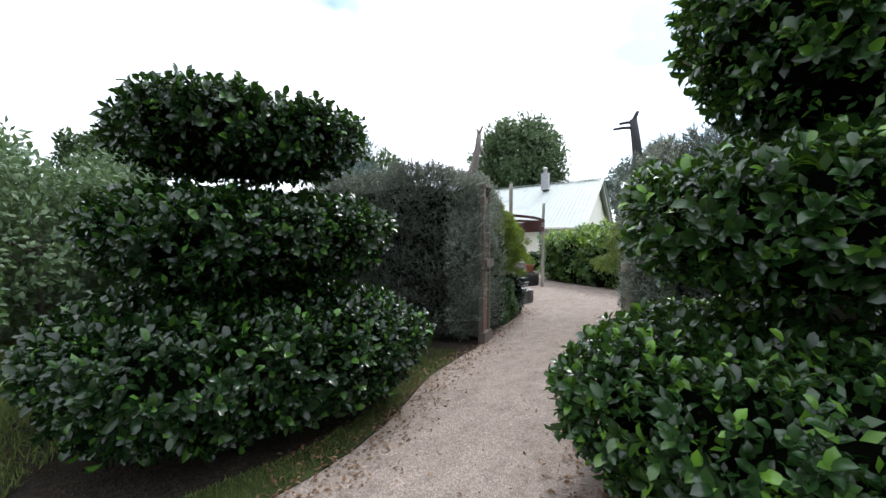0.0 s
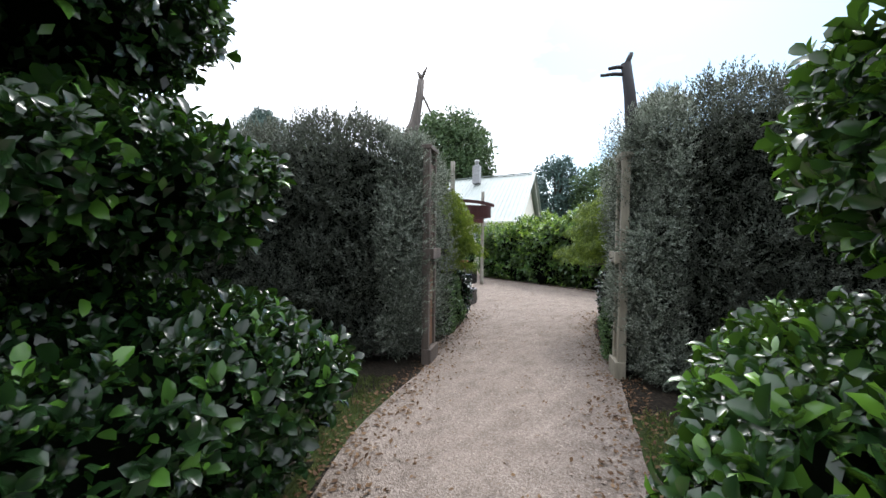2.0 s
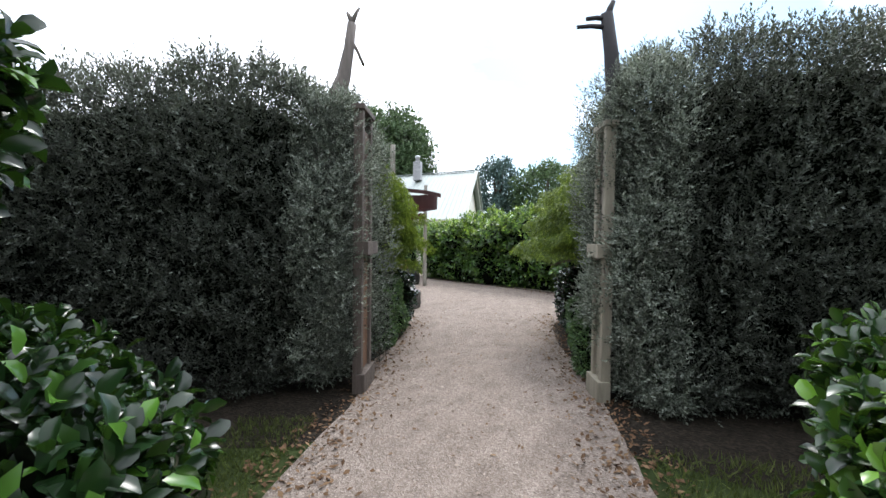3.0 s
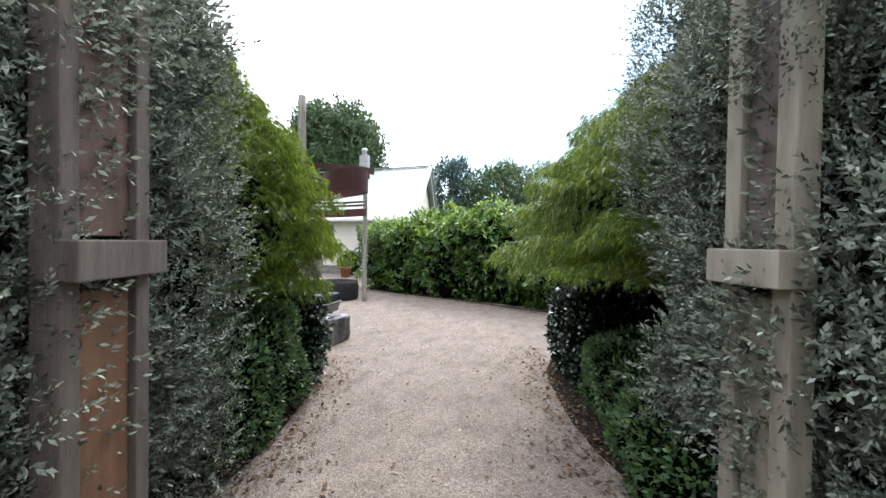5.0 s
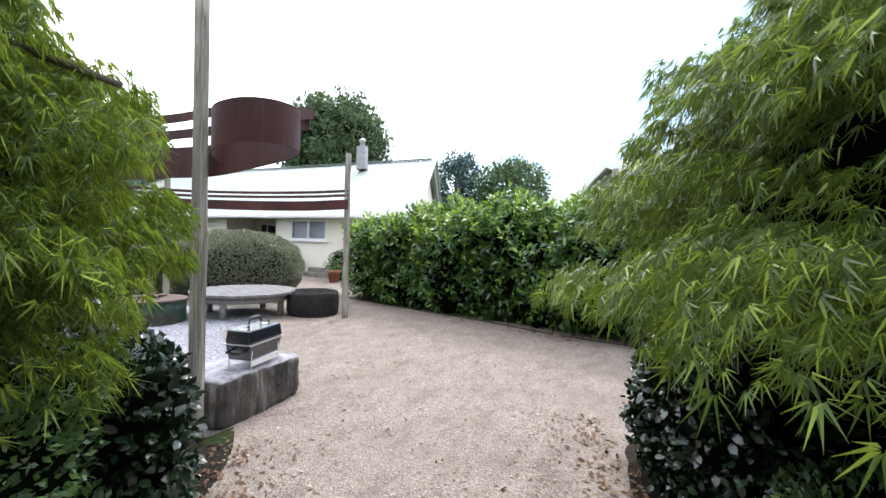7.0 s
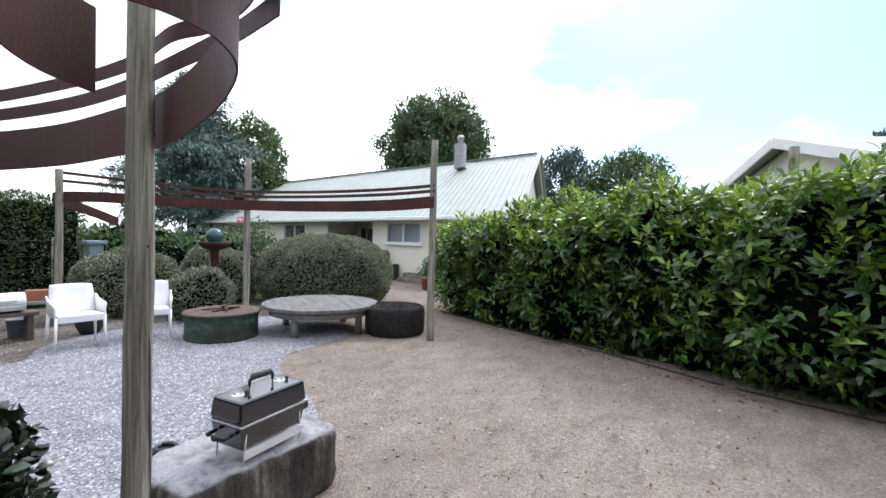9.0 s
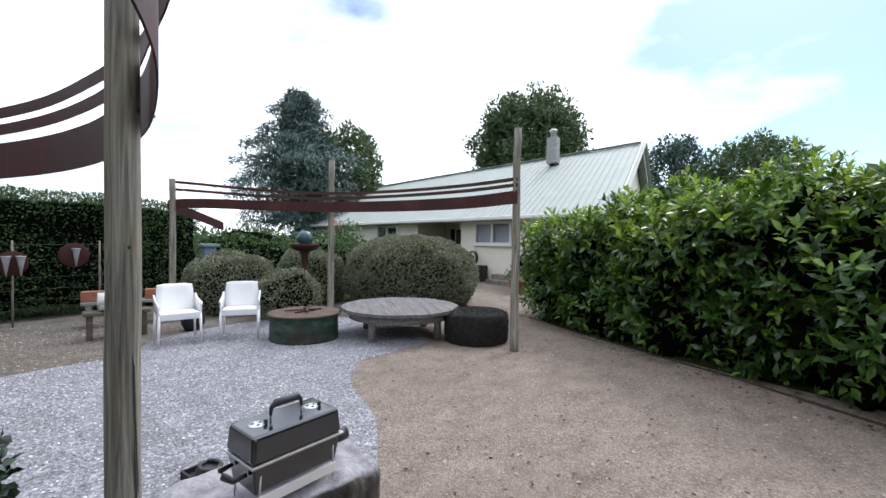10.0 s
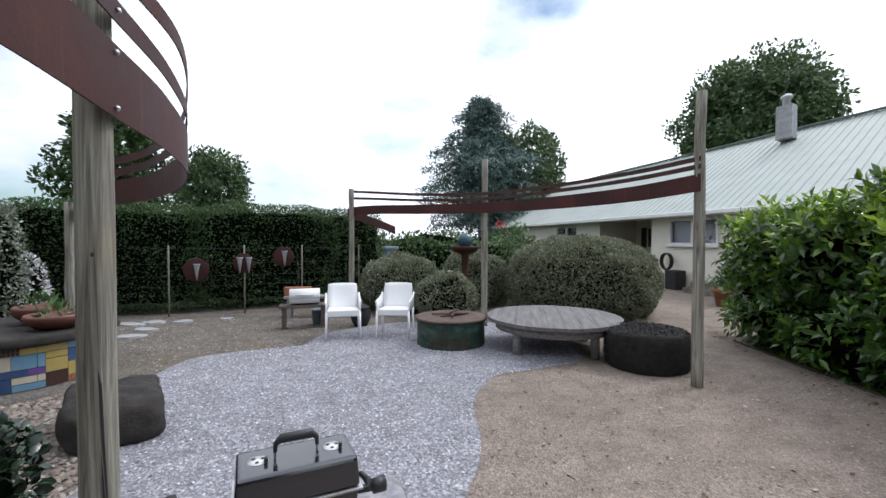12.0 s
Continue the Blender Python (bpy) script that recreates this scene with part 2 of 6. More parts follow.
M = {
    "gravel": gravel_mat("tan_gravel", [(0.0, (0.128, 0.100, 0.083)), (0.5, (0.252, 0.203, 0.170)), (1.0, (0.40, 0.342, 0.30))], 95, (0.208, 0.168, 0.142)),
    "white": gravel_mat("white_gravel", [(0.0, (0.105, 0.104, 0.120)), (0.5, (0.235, 0.232, 0.262)), (1.0, (0.52, 0.515, 0.56))], 60, (0.19, 0.185, 0.205)),
    "dark_gravel": gravel_mat("grey_brown_gravel", [(0.0, (0.066, 0.061, 0.057)), (0.5, (0.135, 0.122, 0.112)), (1.0, (0.27, 0.245, 0.225))], 60, (0.125, 0.098, 0.058)),
    # near-black soil: the shade under bushes and hedges is put into its colour
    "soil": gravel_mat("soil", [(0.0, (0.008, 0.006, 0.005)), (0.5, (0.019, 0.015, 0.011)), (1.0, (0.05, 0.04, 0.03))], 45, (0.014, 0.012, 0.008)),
    "grass": plain_mat("lawn", (0.016, 0.026, 0.008), (0.05, 0.066, 0.022), 2.0, 0.9, bump=0.6, dist=0.02, spec=0.1),
    "bark": plain_mat("bark", (0.05, 0.04, 0.03), (0.14, 0.11, 0.085), 5, 0.9, bump=0.8, stretch=(3, 3, 0.5), dist=0.02),
    # near-black bodies behind the leaves: the shade inside is put into their colour
    "core": plain_mat("inner_shade", (0.002, 0.003, 0.002), (0.005, 0.007, 0.004), 9, 0.95, bump=0.5, spec=0.0),
    "topiary": leaf_mat("glossy_leaf", (0.0035, 0.010, 0.0035), (0.012, 0.033, 0.010), (0.10, 0.24, 0.03), 0.12, 0.24, 0.10, 0.45),
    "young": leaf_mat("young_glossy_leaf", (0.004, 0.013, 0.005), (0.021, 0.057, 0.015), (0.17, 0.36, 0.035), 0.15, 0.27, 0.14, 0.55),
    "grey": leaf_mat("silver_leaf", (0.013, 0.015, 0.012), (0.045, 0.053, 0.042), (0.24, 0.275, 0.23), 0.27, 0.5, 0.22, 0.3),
    # paler copy of silver_leaf: skylight on the hedge ends, and one pale shrub's colour
    "silver": leaf_mat("pale_silver_leaf", (0.045, 0.055, 0.043), (0.175, 0.205, 0.165), (0.46, 0.51, 0.43), 0.36, 0.5, 0.15, 0.3),
    "maple": leaf_mat("lace_leaf", (0.011, 0.026, 0.006), (0.046, 0.088, 0.016), (0.38, 0.50, 0.065), 0.30, 0.5, 0.30, 0.3),
    "holly": leaf_mat("dark_shiny_leaf", (0.005, 0.012, 0.007), (0.014, 0.030, 0.015), (0.05, 0.10, 0.04), 0.1, 0.25, 0.05, 0.65),
    "box": leaf_mat("box_leaf", (0.011, 0.030, 0.012), (0.050, 0.106, 0.038), (0.19, 0.31, 0.09), 0.22, 0.45, 0.2, 0.4),
    "laurel": leaf_mat("laurel_leaf", (0.005, 0.016, 0.004), (0.031, 0.086, 0.014), (0.22, 0.38, 0.04), 0.17, 0.30, 0.24, 0.6),
    "laurel_young": leaf_mat("young_laurel_leaf", (0.05, 0.11, 0.018), (0.145, 0.26, 0.034), (0.36, 0.50, 0.07), 0.35, 0.32, 0.34, 0.55),
    "dome": leaf_mat("variegated_leaf", (0.060, 0.070, 0.043), (0.165, 0.180, 0.125), (0.40, 0.42, 0.31), 0.3, 0.55, 0.15, 0.25),
    "tree": leaf_mat("tree_leaf", (0.036, 0.066, 0.029), (0.074, 0.126, 0.056), (0.13, 0.19, 0.08), 0.25, 0.5, 0.25, 0.4),
    "cedar": leaf_mat("blue_needle", (0.042, 0.078, 0.072), (0.088, 0.145, 0.134), (0.15, 0.22, 0.20), 0.25, 0.6, 0.1, 0.3),
    "backhedge": leaf_mat("hedge_leaf", (0.022, 0.042, 0.017), (0.046, 0.086, 0.032), (0.10, 0.17, 0.055), 0.20, 0.55, 0.2, 0.25),
    "rust_dark": plain_mat("dark_rust", (0.035, 0.016, 0.012), (0.08, 0.03, 0.022), 4, 0.7, metal=0.3, bump=0.25),
    "wall": plain_mat("cream_wall", (0.74, 0.70, 0.61), (0.81, 0.77, 0.68), 3, 0.8, bump=0.1),
    "roof": plain_mat("pale_green_roof", (0.29, 0.328, 0.308), (0.365, 0.40, 0.38), 1.2, 0.5, bump=0.05),
    "trim": plain_mat("white_paint", (0.70, 0.71, 0.70), (0.80, 0.80, 0.79), 5, 0.5, bump=0.05),
    "stone": plain_mat("lichen_stone", (0.055, 0.05, 0.04), (0.30, 0.28, 0.25), 5, 0.9, bump=0.8, dist=0.02),
    "boulder": plain_mat("dark_boulder", (0.011, 0.010, 0.009), (0.055, 0.046, 0.042), 8, 0.9, bump=0.9, dist=0.02),
    "wood_grey": plain_mat("grey_timber", (0.12, 0.112, 0.108), (0.36, 0.345, 0.335), 4, 0.8, bump=0.4, stretch=(1, 6, 6)),
    "jamb": plain_mat("painted_timber", (0.19, 0.170, 0.130), (0.34, 0.31, 0.24), 4, 0.75, bump=0.3, stretch=(4, 4, 0.6)),
    "jamb_red": plain_mat("red_stained_timber", (0.055, 0.030, 0.022), (0.15, 0.085, 0.060), 4, 0.75, bump=0.3, stretch=(4, 4, 0.6)),
    "log": plain_mat("dark_log", (0.016, 0.013, 0.012), (0.06, 0.045, 0.04), 6, 0.9, bump=0.6, stretch=(4, 4, 0.7)),
    "black": plain_mat("black_enamel", (0.010, 0.012, 0.017), (0.018, 0.021, 0.029), 5, 0.12, bump=0.02, spec=0.9),
    "plastic": plain_mat("black_plastic", (0.02, 0.02, 0.022), (0.035, 0.035, 0.038), 8, 0.45, bump=0.1),
    "steel": plain_mat("steel", (0.45, 0.45, 0.46), (0.62, 0.62, 0.62), 8, 0.35, metal=0.9, bump=0.05),
    "chair": plain_mat("white_resin", (0.78, 0.78, 0.79), (0.84, 0.84, 0.84), 4, 0.5, bump=0.05),
    "fern": plain_mat("fibrous_stump", (0.010, 0.010, 0.010), (0.045, 0.042, 0.040), 14, 0.95, bump=1.0, dist=0.03),
    "terracotta": plain_mat("terracotta", (0.25, 0.09, 0.05), (0.36, 0.15, 0.09), 6, 0.8, bump=0.2),
    "blue": plain_mat("blue_glaze", (0.02, 0.06, 0.075), (0.04, 0.10, 0.12), 5, 0.25, bump=0.05),
    "bluegrey": plain_mat("blue_grey_paint", (0.16, 0.22, 0.27), (0.22, 0.28, 0.33), 5, 0.6, bump=0.05),
    "litter": leaf_mat("dead_leaf", (0.06, 0.032, 0.018), (0.13, 0.075, 0.04), (0.25, 0.16, 0.09), 0.25, 0.8, 0.0, 0.2),
    "pebble": leaf_mat("stone_chip", (0.17, 0.132, 0.108), (0.30, 0.24, 0.198), (0.44, 0.375, 0.325), 0.3, 0.9, 0.0, 0.3),
    "whitechip": leaf_mat("white_chip", (0.15, 0.148, 0.17), (0.29, 0.287, 0.32), (0.66, 0.66, 0.70), 0.3, 0.85, 0.0, 0.3),
    "rivers": leaf_mat("river_stone", (0.10, 0.078, 0.066), (0.21, 0.17, 0.145), (0.40, 0.36, 0.32), 0.3, 0.8, 0.0, 0.3),
}
M.update({
    "jamb_brown": plain_mat("brown_panel", (0.075, 0.055, 0.045), (0.12, 0.09, 0.075), 4, 0.6, bump=0.2, stretch=(4, 4, 0.6)),
    "driftwood": plain_mat("grey_driftwood", (0.10, 0.085, 0.075), (0.22, 0.19, 0.17), 5, 0.85, bump=0.6, stretch=(4, 4, 0.6), dist=0.015),
    "charred": plain_mat("charred_wood", (0.010, 0.009, 0.011), (0.026, 0.023, 0.026), 6, 0.7, bump=0.5),
    "rust_light": plain_mat("brown_rust", (0.06, 0.038, 0.031), (0.15, 0.10, 0.082), 5, 0.8, metal=0.2, bump=0.4),
    "rust_red": plain_mat("red_rust", (0.030, 0.007, 0.007), (0.06, 0.013, 0.012), 5, 0.7, metal=0.2, bump=0.2),
    "wood_brown": plain_mat("brown_timber", (0.07, 0.055, 0.045), (0.15, 0.12, 0.095), 5, 0.85, bump=0.4, stretch=(1, 6, 6)),
    "grout": plain_mat("grout", (0.22, 0.21, 0.19), (0.33, 0.31, 0.29), 9, 0.9, bump=0.3),
    "tile_blue": plain_mat("blue_tile", (0.03, 0.06, 0.15), (0.05, 0.09, 0.20), 7, 0.25, bump=0.03),
    "tile_lightblue": plain_mat("light_blue_tile", (0.11, 0.24, 0.36), (0.17, 0.31, 0.42), 7, 0.25, bump=0.03),
    "tile_yellow": plain_mat("yellow_tile", (0.36, 0.27, 0.08), (0.44, 0.34, 0.12), 7, 0.25, bump=0.03),
    "tile_violet": plain_mat("violet_tile", (0.10, 0.05, 0.22), (0.16, 0.09, 0.30), 7, 0.25, bump=0.03),
    "tile_brown": plain_mat("brown_tile", (0.045, 0.022, 0.020), (0.08, 0.04, 0.035), 7, 0.3, bump=0.03),
    "tile_terracotta": plain_mat("terracotta_tile", (0.32, 0.12, 0.07), (0.40, 0.17, 0.10), 7, 0.3, bump=0.03),
    "tile_cream": plain_mat("cream_tile", (0.48, 0.42, 0.32), (0.58, 0.52, 0.42), 7, 0.3, bump=0.03),
    "wire": plain_mat("dull_wire", (0.035, 0.035, 0.035), (0.07, 0.07, 0.07), 8, 0.7, metal=0.2, bump=0.0),
    "red": plain_mat("red_petal", (0.45, 0.01, 0.03), (0.60, 0.03, 0.06), 7, 0.5, bump=0.03),
    "blade": leaf_mat("grass_blade", (0.035, 0.055, 0.012), (0.085, 0.115, 0.028), (0.18, 0.21, 0.07), 0.3, 0.6, 0.25, 0.2),
    "greychip": leaf_mat("grey_chip", (0.09, 0.08, 0.07), (0.18, 0.155, 0.135), (0.40, 0.37, 0.34), 0.25, 0.9, 0.0, 0.3),
})
M["jamb_orange"] = plain_mat("orange_brown_board", (0.10, 0.05, 0.026), (0.20, 0.10, 0.05), 4, 0.75, bump=0.3, stretch=(4, 4, 0.6))
M["jamb_dark"] = plain_mat("weathered_brown_timber", (0.055, 0.042, 0.036), (0.15, 0.12, 0.10), 4, 0.85, bump=0.5, stretch=(5, 5, 0.6))
M["black"].node_tree.nodes["Principled BSDF"].inputs["IOR"].default_value = 1.62
M["bright_steel"] = plain_mat("bright_steel", (0.72, 0.72, 0.73), (0.82, 0.82, 0.82), 8, 0.3, metal=0.35, bump=0.03)
M["zinc"] = plain_mat("dull_zinc", (0.30, 0.31, 0.33), (0.46, 0.47, 0.48), 7, 0.5, metal=0.3, bump=0.05)


def block_mat():
    """Rough split stone: dark streaked sides, flecked paler where the face points up."""
    k = Mat("split_stone")
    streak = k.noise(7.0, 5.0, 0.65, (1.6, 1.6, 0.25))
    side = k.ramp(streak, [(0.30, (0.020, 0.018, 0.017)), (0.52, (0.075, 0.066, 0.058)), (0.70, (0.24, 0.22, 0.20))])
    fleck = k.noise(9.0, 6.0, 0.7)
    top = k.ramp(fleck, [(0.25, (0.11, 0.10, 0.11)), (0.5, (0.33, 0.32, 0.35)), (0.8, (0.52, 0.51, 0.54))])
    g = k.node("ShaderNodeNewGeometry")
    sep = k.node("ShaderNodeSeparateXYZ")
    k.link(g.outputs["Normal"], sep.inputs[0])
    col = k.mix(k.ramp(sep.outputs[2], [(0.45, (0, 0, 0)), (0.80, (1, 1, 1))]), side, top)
    k.bump(k.noise(22.0, 6.0, 0.7), 0.9, 0.02)
    return k.done(col, 0.9, 0.0, 0.3)


def rust_mat():
    """Even brown rust with pale run marks and small pits."""
    k = Mat("rusted_steel")
    big = k.noise(2.2, 5.0, 0.6)
    col = k.ramp(big, [(0.30, (0.030, 0.0085, 0.008)), (0.55, (0.054, 0.015, 0.013)), (0.75, (0.085, 0.028, 0.022))])
    run = k.noise(1.0, 6.0, 0.7, (26, 26, 1.1))
    col = k.mix(k.ramp(run, [(0.58, (0, 0, 0)), (0.80, (0.55, 0.55, 0.55))]), col, (0.17, 0.085, 0.075))
    pit = k.noise(60.0, 4.0, 0.7)
    col = k.mix(k.ramp(pit, [(0.55, (0, 0, 0)), (0.75, (0.5, 0.5, 0.5))]), col, (0.025, 0.009, 0.008))
    k.bump(pit, 0.3, 0.003)
    return k.done(col, k.ramp(big, [(0.3, (0.55, 0.55, 0.55)), (0.7, (0.75, 0.75, 0.75))]), 0.05, 0.32)


def patina_mat():
    """Green paint worn through to brown rust."""
    k = Mat("green_patina_iron")
    n1 = k.noise(5.0, 6.0, 0.65, (1.0, 1.0, 1.8))
    col = k.ramp(n1, [(0.30, (0.016, 0.030, 0.024)), (0.48, (0.030, 0.062, 0.045)), (0.62, (0.055, 0.110, 0.080))])
    n2 = k.noise(3.2, 7.0, 0.7)
    col = k.mix(k.ramp(n2, [(0.50, (0, 0, 0)), (0.66, (0.85, 0.85, 0.85))]), col, (0.055, 0.034, 0.024))
    k.bump(n2, 0.4, 0.006)
    return k.done(col, 0.62, 0.1, 0.35)


def post_mat():
    """Weathered pine pole: wavy grain, warm patches, dark drying lines."""
    k = Mat("weathered_pole")
    grain = k.node("ShaderNodeTexNoise", Scale=2.0, Detail=6.0, Roughness=0.62, Distortion=1.3)
    mp = k.node("ShaderNodeMapping", Scale=(17, 17, 0.75))
    k.link(k.tc.outputs["Object"], mp.inputs["Vector"])
    k.link(mp.outputs[0], grain.inputs["Vector"])
    g = grain.outputs["Fac"]
    col = k.ramp(g, [(0.30, (0.075, 0.068, 0.055)), (0.46, (0.20, 0.185, 0.155)), (0.70, (0.40, 0.38, 0.325))])
    warm = k.noise(2.3, 4.0, 0.6)
    col = k.mix(k.ramp(warm, [(0.50, (0, 0, 0)), (0.75, (0.5, 0.5, 0.5))]), col, (0.30, 0.24, 0.15))
    fine = k.noise(5.0, 5.0, 0.7, (40, 40, 1.0))
    col = k.mix(0.5, col, k.ramp(fine, [(0.30, (0.45, 0.45, 0.45)), (0.55, (1, 1, 1)), (0.8, (1.15, 1.15, 1.15))]), "MULTIPLY")
    k.bump(g, 0.6, 0.008)
    return k.done(col, 0.85, 0.0, 0.3)


M["post"] = post_mat()
M["green_iron"] = patina_mat()
M["rust"] = rust_mat()
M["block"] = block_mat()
M["table"] = plain_mat("bleached_timber", (0.062, 0.058, 0.058), (0.215, 0.205, 0.205), 2.2, 0.8, bump=0.35, stretch=(7, 0.7, 3))
M["red_glaze"] = plain_mat("dark_red_glaze", (0.09, 0.028, 0.02), (0.17, 0.06, 0.045), 6, 0.5, bump=0.1)
M["petal"] = leaf_mat("white_petal", (0.30, 0.30, 0.32), (0.55, 0.55, 0.58), (0.75, 0.75, 0.78), 0.3, 0.6, 0.2, 0.2)
M["flag"] = plain_mat("pale_flagstone", (0.20, 0.20, 0.21), (0.42, 0.42, 0.43), 7, 0.85, bump=0.4)
_g = Mat("window_glass")
M["glass"] = _g.done((0.9, 0.92, 0.93), 0.02, 0.0, 0.6)
_g.b.inputs["Transmission Weight"].default_value = 0.92
_g.b.inputs["IOR"].default_value = 1.1
M["blind"] = plain_mat("pale_blind", (0.36, 0.38, 0.46), (0.44, 0.46, 0.54), 3, 0.8, bump=0.05)
_w = plain_mat("room_dark", (0.02, 0.02, 0.02), (0.05, 0.05, 0.05), 3, 0.9, bump=0.0)
M["dark_room"] = _w

# ---- geometry helpers ----
rng = np.random.default_rng(7)


def mesh_from(name, verts, faces, mat, smooth=False):
    """A mesh from numpy vertices and same-length faces."""
    verts = np.asarray(verts, dtype=np.float32)
    me = bpy.data.meshes.new(name)
    if isinstance(faces, np.ndarray):
        nf, k = faces.shape
        me.vertices.add(len(verts))
        me.vertices.foreach_set("co", verts.ravel())
        me.loops.add(nf * k)
        me.loops.foreach_set("vertex_index", faces.astype(np.int32).ravel())
        me.polygons.add(nf)
        me.polygons.foreach_set("loop_start", np.arange(0, nf * k, k, dtype=np.int32))
        me.update(calc_edges=True)
        me.validate()
    else:
        me.from_pydata([tuple(v) for v in verts], [], faces)
        me.update()
    if mat:
        me.materials.append(mat)
    if smooth:
        me.polygons.foreach_set("use_smooth", np.ones(len(me.polygons), dtype=bool))
    return me


def part(name, bm, material, parent, label=""):
    """Links a bmesh (or a mesh) as one mesh object under a thing or a part."""
    if isinstance(bm, bmesh.types.BMesh):
        me = bpy.data.meshes.new(name)
        bmesh.ops.recalc_face_normals(bm, faces=bm.faces)
        bm.to_mesh(me)
        bm.free()
        me.materials.append(material)
    else:
        me = bm
    ob = new(name, me)
    if parent:
        ob.parent = parent
    if label:
        ob["label"] = label
    return ob


def thing(name, label, category, at=(0, 0, 0), yaw=0.0, group=""):
    ob = new(name)
    ob.empty_display_size = 0.1
    ob.matrix_world = pose(at[0], at[1], at[2], 0, 0, yaw)
    return tagged(ob, label, category, group)


def bm_box(size, at=(0, 0, 0), bevel=0.0, rot=None, bm=None):
    bm = bm or bmesh.new()
    g = bmesh.ops.create_cube(bm, size=1.0)
    vs = g["verts"]
    bmesh.ops.scale(bm, vec=size, verts=vs)
    if bevel:
        es = list({e for v in vs for e in v.link_edges})
        r = bmesh.ops.bevel(bm, geom=es, offset=bevel, segments=2, affect="EDGES", profile=0.6)
        vs = list({v for f in r["faces"] for v in f.verts} | {v for v in vs if v.is_valid})
    if rot:
        bmesh.ops.rotate(bm, verts=vs, cent=(0, 0, 0), matrix=Euler([radians(a) for a in rot]).to_matrix())
    bmesh.ops.translate(bm, vec=at, verts=vs)
    return bm


def bm_tube(points, radii, seg=12, bm=None, wobble=0.0, cap=True):
    """A tapered tube along points."""
    bm = bm or bmesh.new()
    pts = [Vector(p) for p in points]
    rings = []
    ref = Vector((0.3, 0.9, 0.1))
    for i, p in enumerate(pts):
        d = (pts[min(i + 1, len(pts) - 1)] - pts[max(i - 1, 0)]).normalized()
        a = d.cross(ref)
        if a.length < 1e-3:
            a = d.cross(Vector((1, 0, 0)))
        a.normalize()
        b = d.cross(a)
        r = radii[i] if hasattr(radii, "__len__") else radii
        ring = []
        for k in range(seg):
            t = 2 * math.pi * k / seg
            q = r * (1 + (wobble * noise.noise(Vector((math.cos(t) * 1.7, math.sin(t) * 1.7, i * 0.37 + p.x))) if wobble else 0))
            ring.append(bm.verts.new(p + a * math.cos(t) * q + b * math.sin(t) * q))
        rings.append(ring)
    for r0, r1 in zip(rings, rings[1:]):
        for k in range(seg):
            f = bm.faces.new((r0[k], r0[(k + 1) % seg], r1[(k + 1) % seg], r1[k]))
            f.smooth = True
    if cap:
        bm.faces.new(rings[0][::-1])
        bm.faces.new(rings[-1])
    return bm


def bm_lathe(profile, seg=32, bm=None, at=(0, 0, 0)):
    """A turned body from (radius, height) pairs."""
    bm = bm or bmesh.new()
    rings = []
    for r, z in profile:
        rings.append([bm.verts.new((at[0] + r * math.cos(2 * math.pi * k / seg), at[1] + r * math.sin(2 * math.pi * k / seg), at[2] + z)) for k in range(seg)])
    for r0, r1 in zip(rings, rings[1:]):
        for k in range(seg):
            bm.faces.new((r0[k], r0[(k + 1) % seg], r1[(k + 1) % seg], r1[k])).smooth = True
    bm.faces.new(rings[0][::-1])
    bm.faces.new(rings[-1])
    return bm


def smooth_line(pts, n=8, closed=False):
    """Catmull-Rom points through pts."""
    P = [np.array(p, float) for p in pts]
    m = len(P)
    out = []
    for i in range(m if closed else m - 1):
        if closed:
            a, b, c, d = P[i - 1], P[i], P[(i + 1) % m], P[(i + 2) % m]
        else:
            a, b, c, d = P[max(i - 1, 0)], P[i], P[i + 1], P[min(i + 2, m - 1)]
        for k in range(n):
            t = k / n
            out.append(0.5 * (2 * b + (c - a) * t + (2 * a - 5 * b + 4 * c - d) * t * t + (3 * b - a - 3 * c + d) * t ** 3))
    if not closed:
        out.append(P[-1])
    return out


def sheet(name, outline, z, mat, label, kind="structure", jag=0.0, n=8):
    """A flat ground sheet with a smooth, slightly uneven outline."""
    pts = smooth_line(outline, n, True)
    bm = bmesh.new()
    vs = []
    for p in pts:
        j = jag * noise.noise(Vector((p[0] * 5, p[1] * 5, z))) if jag else 0
        vs.append(bm.verts.new((p[0] + j, p[1] - j, z)))
    f = bm.faces.new(vs)
    bmesh.ops.triangulate(bm, faces=[f])
    ob = part(name, bm, mat, None)
    return tagged(ob, label, "ground", kind=kind)


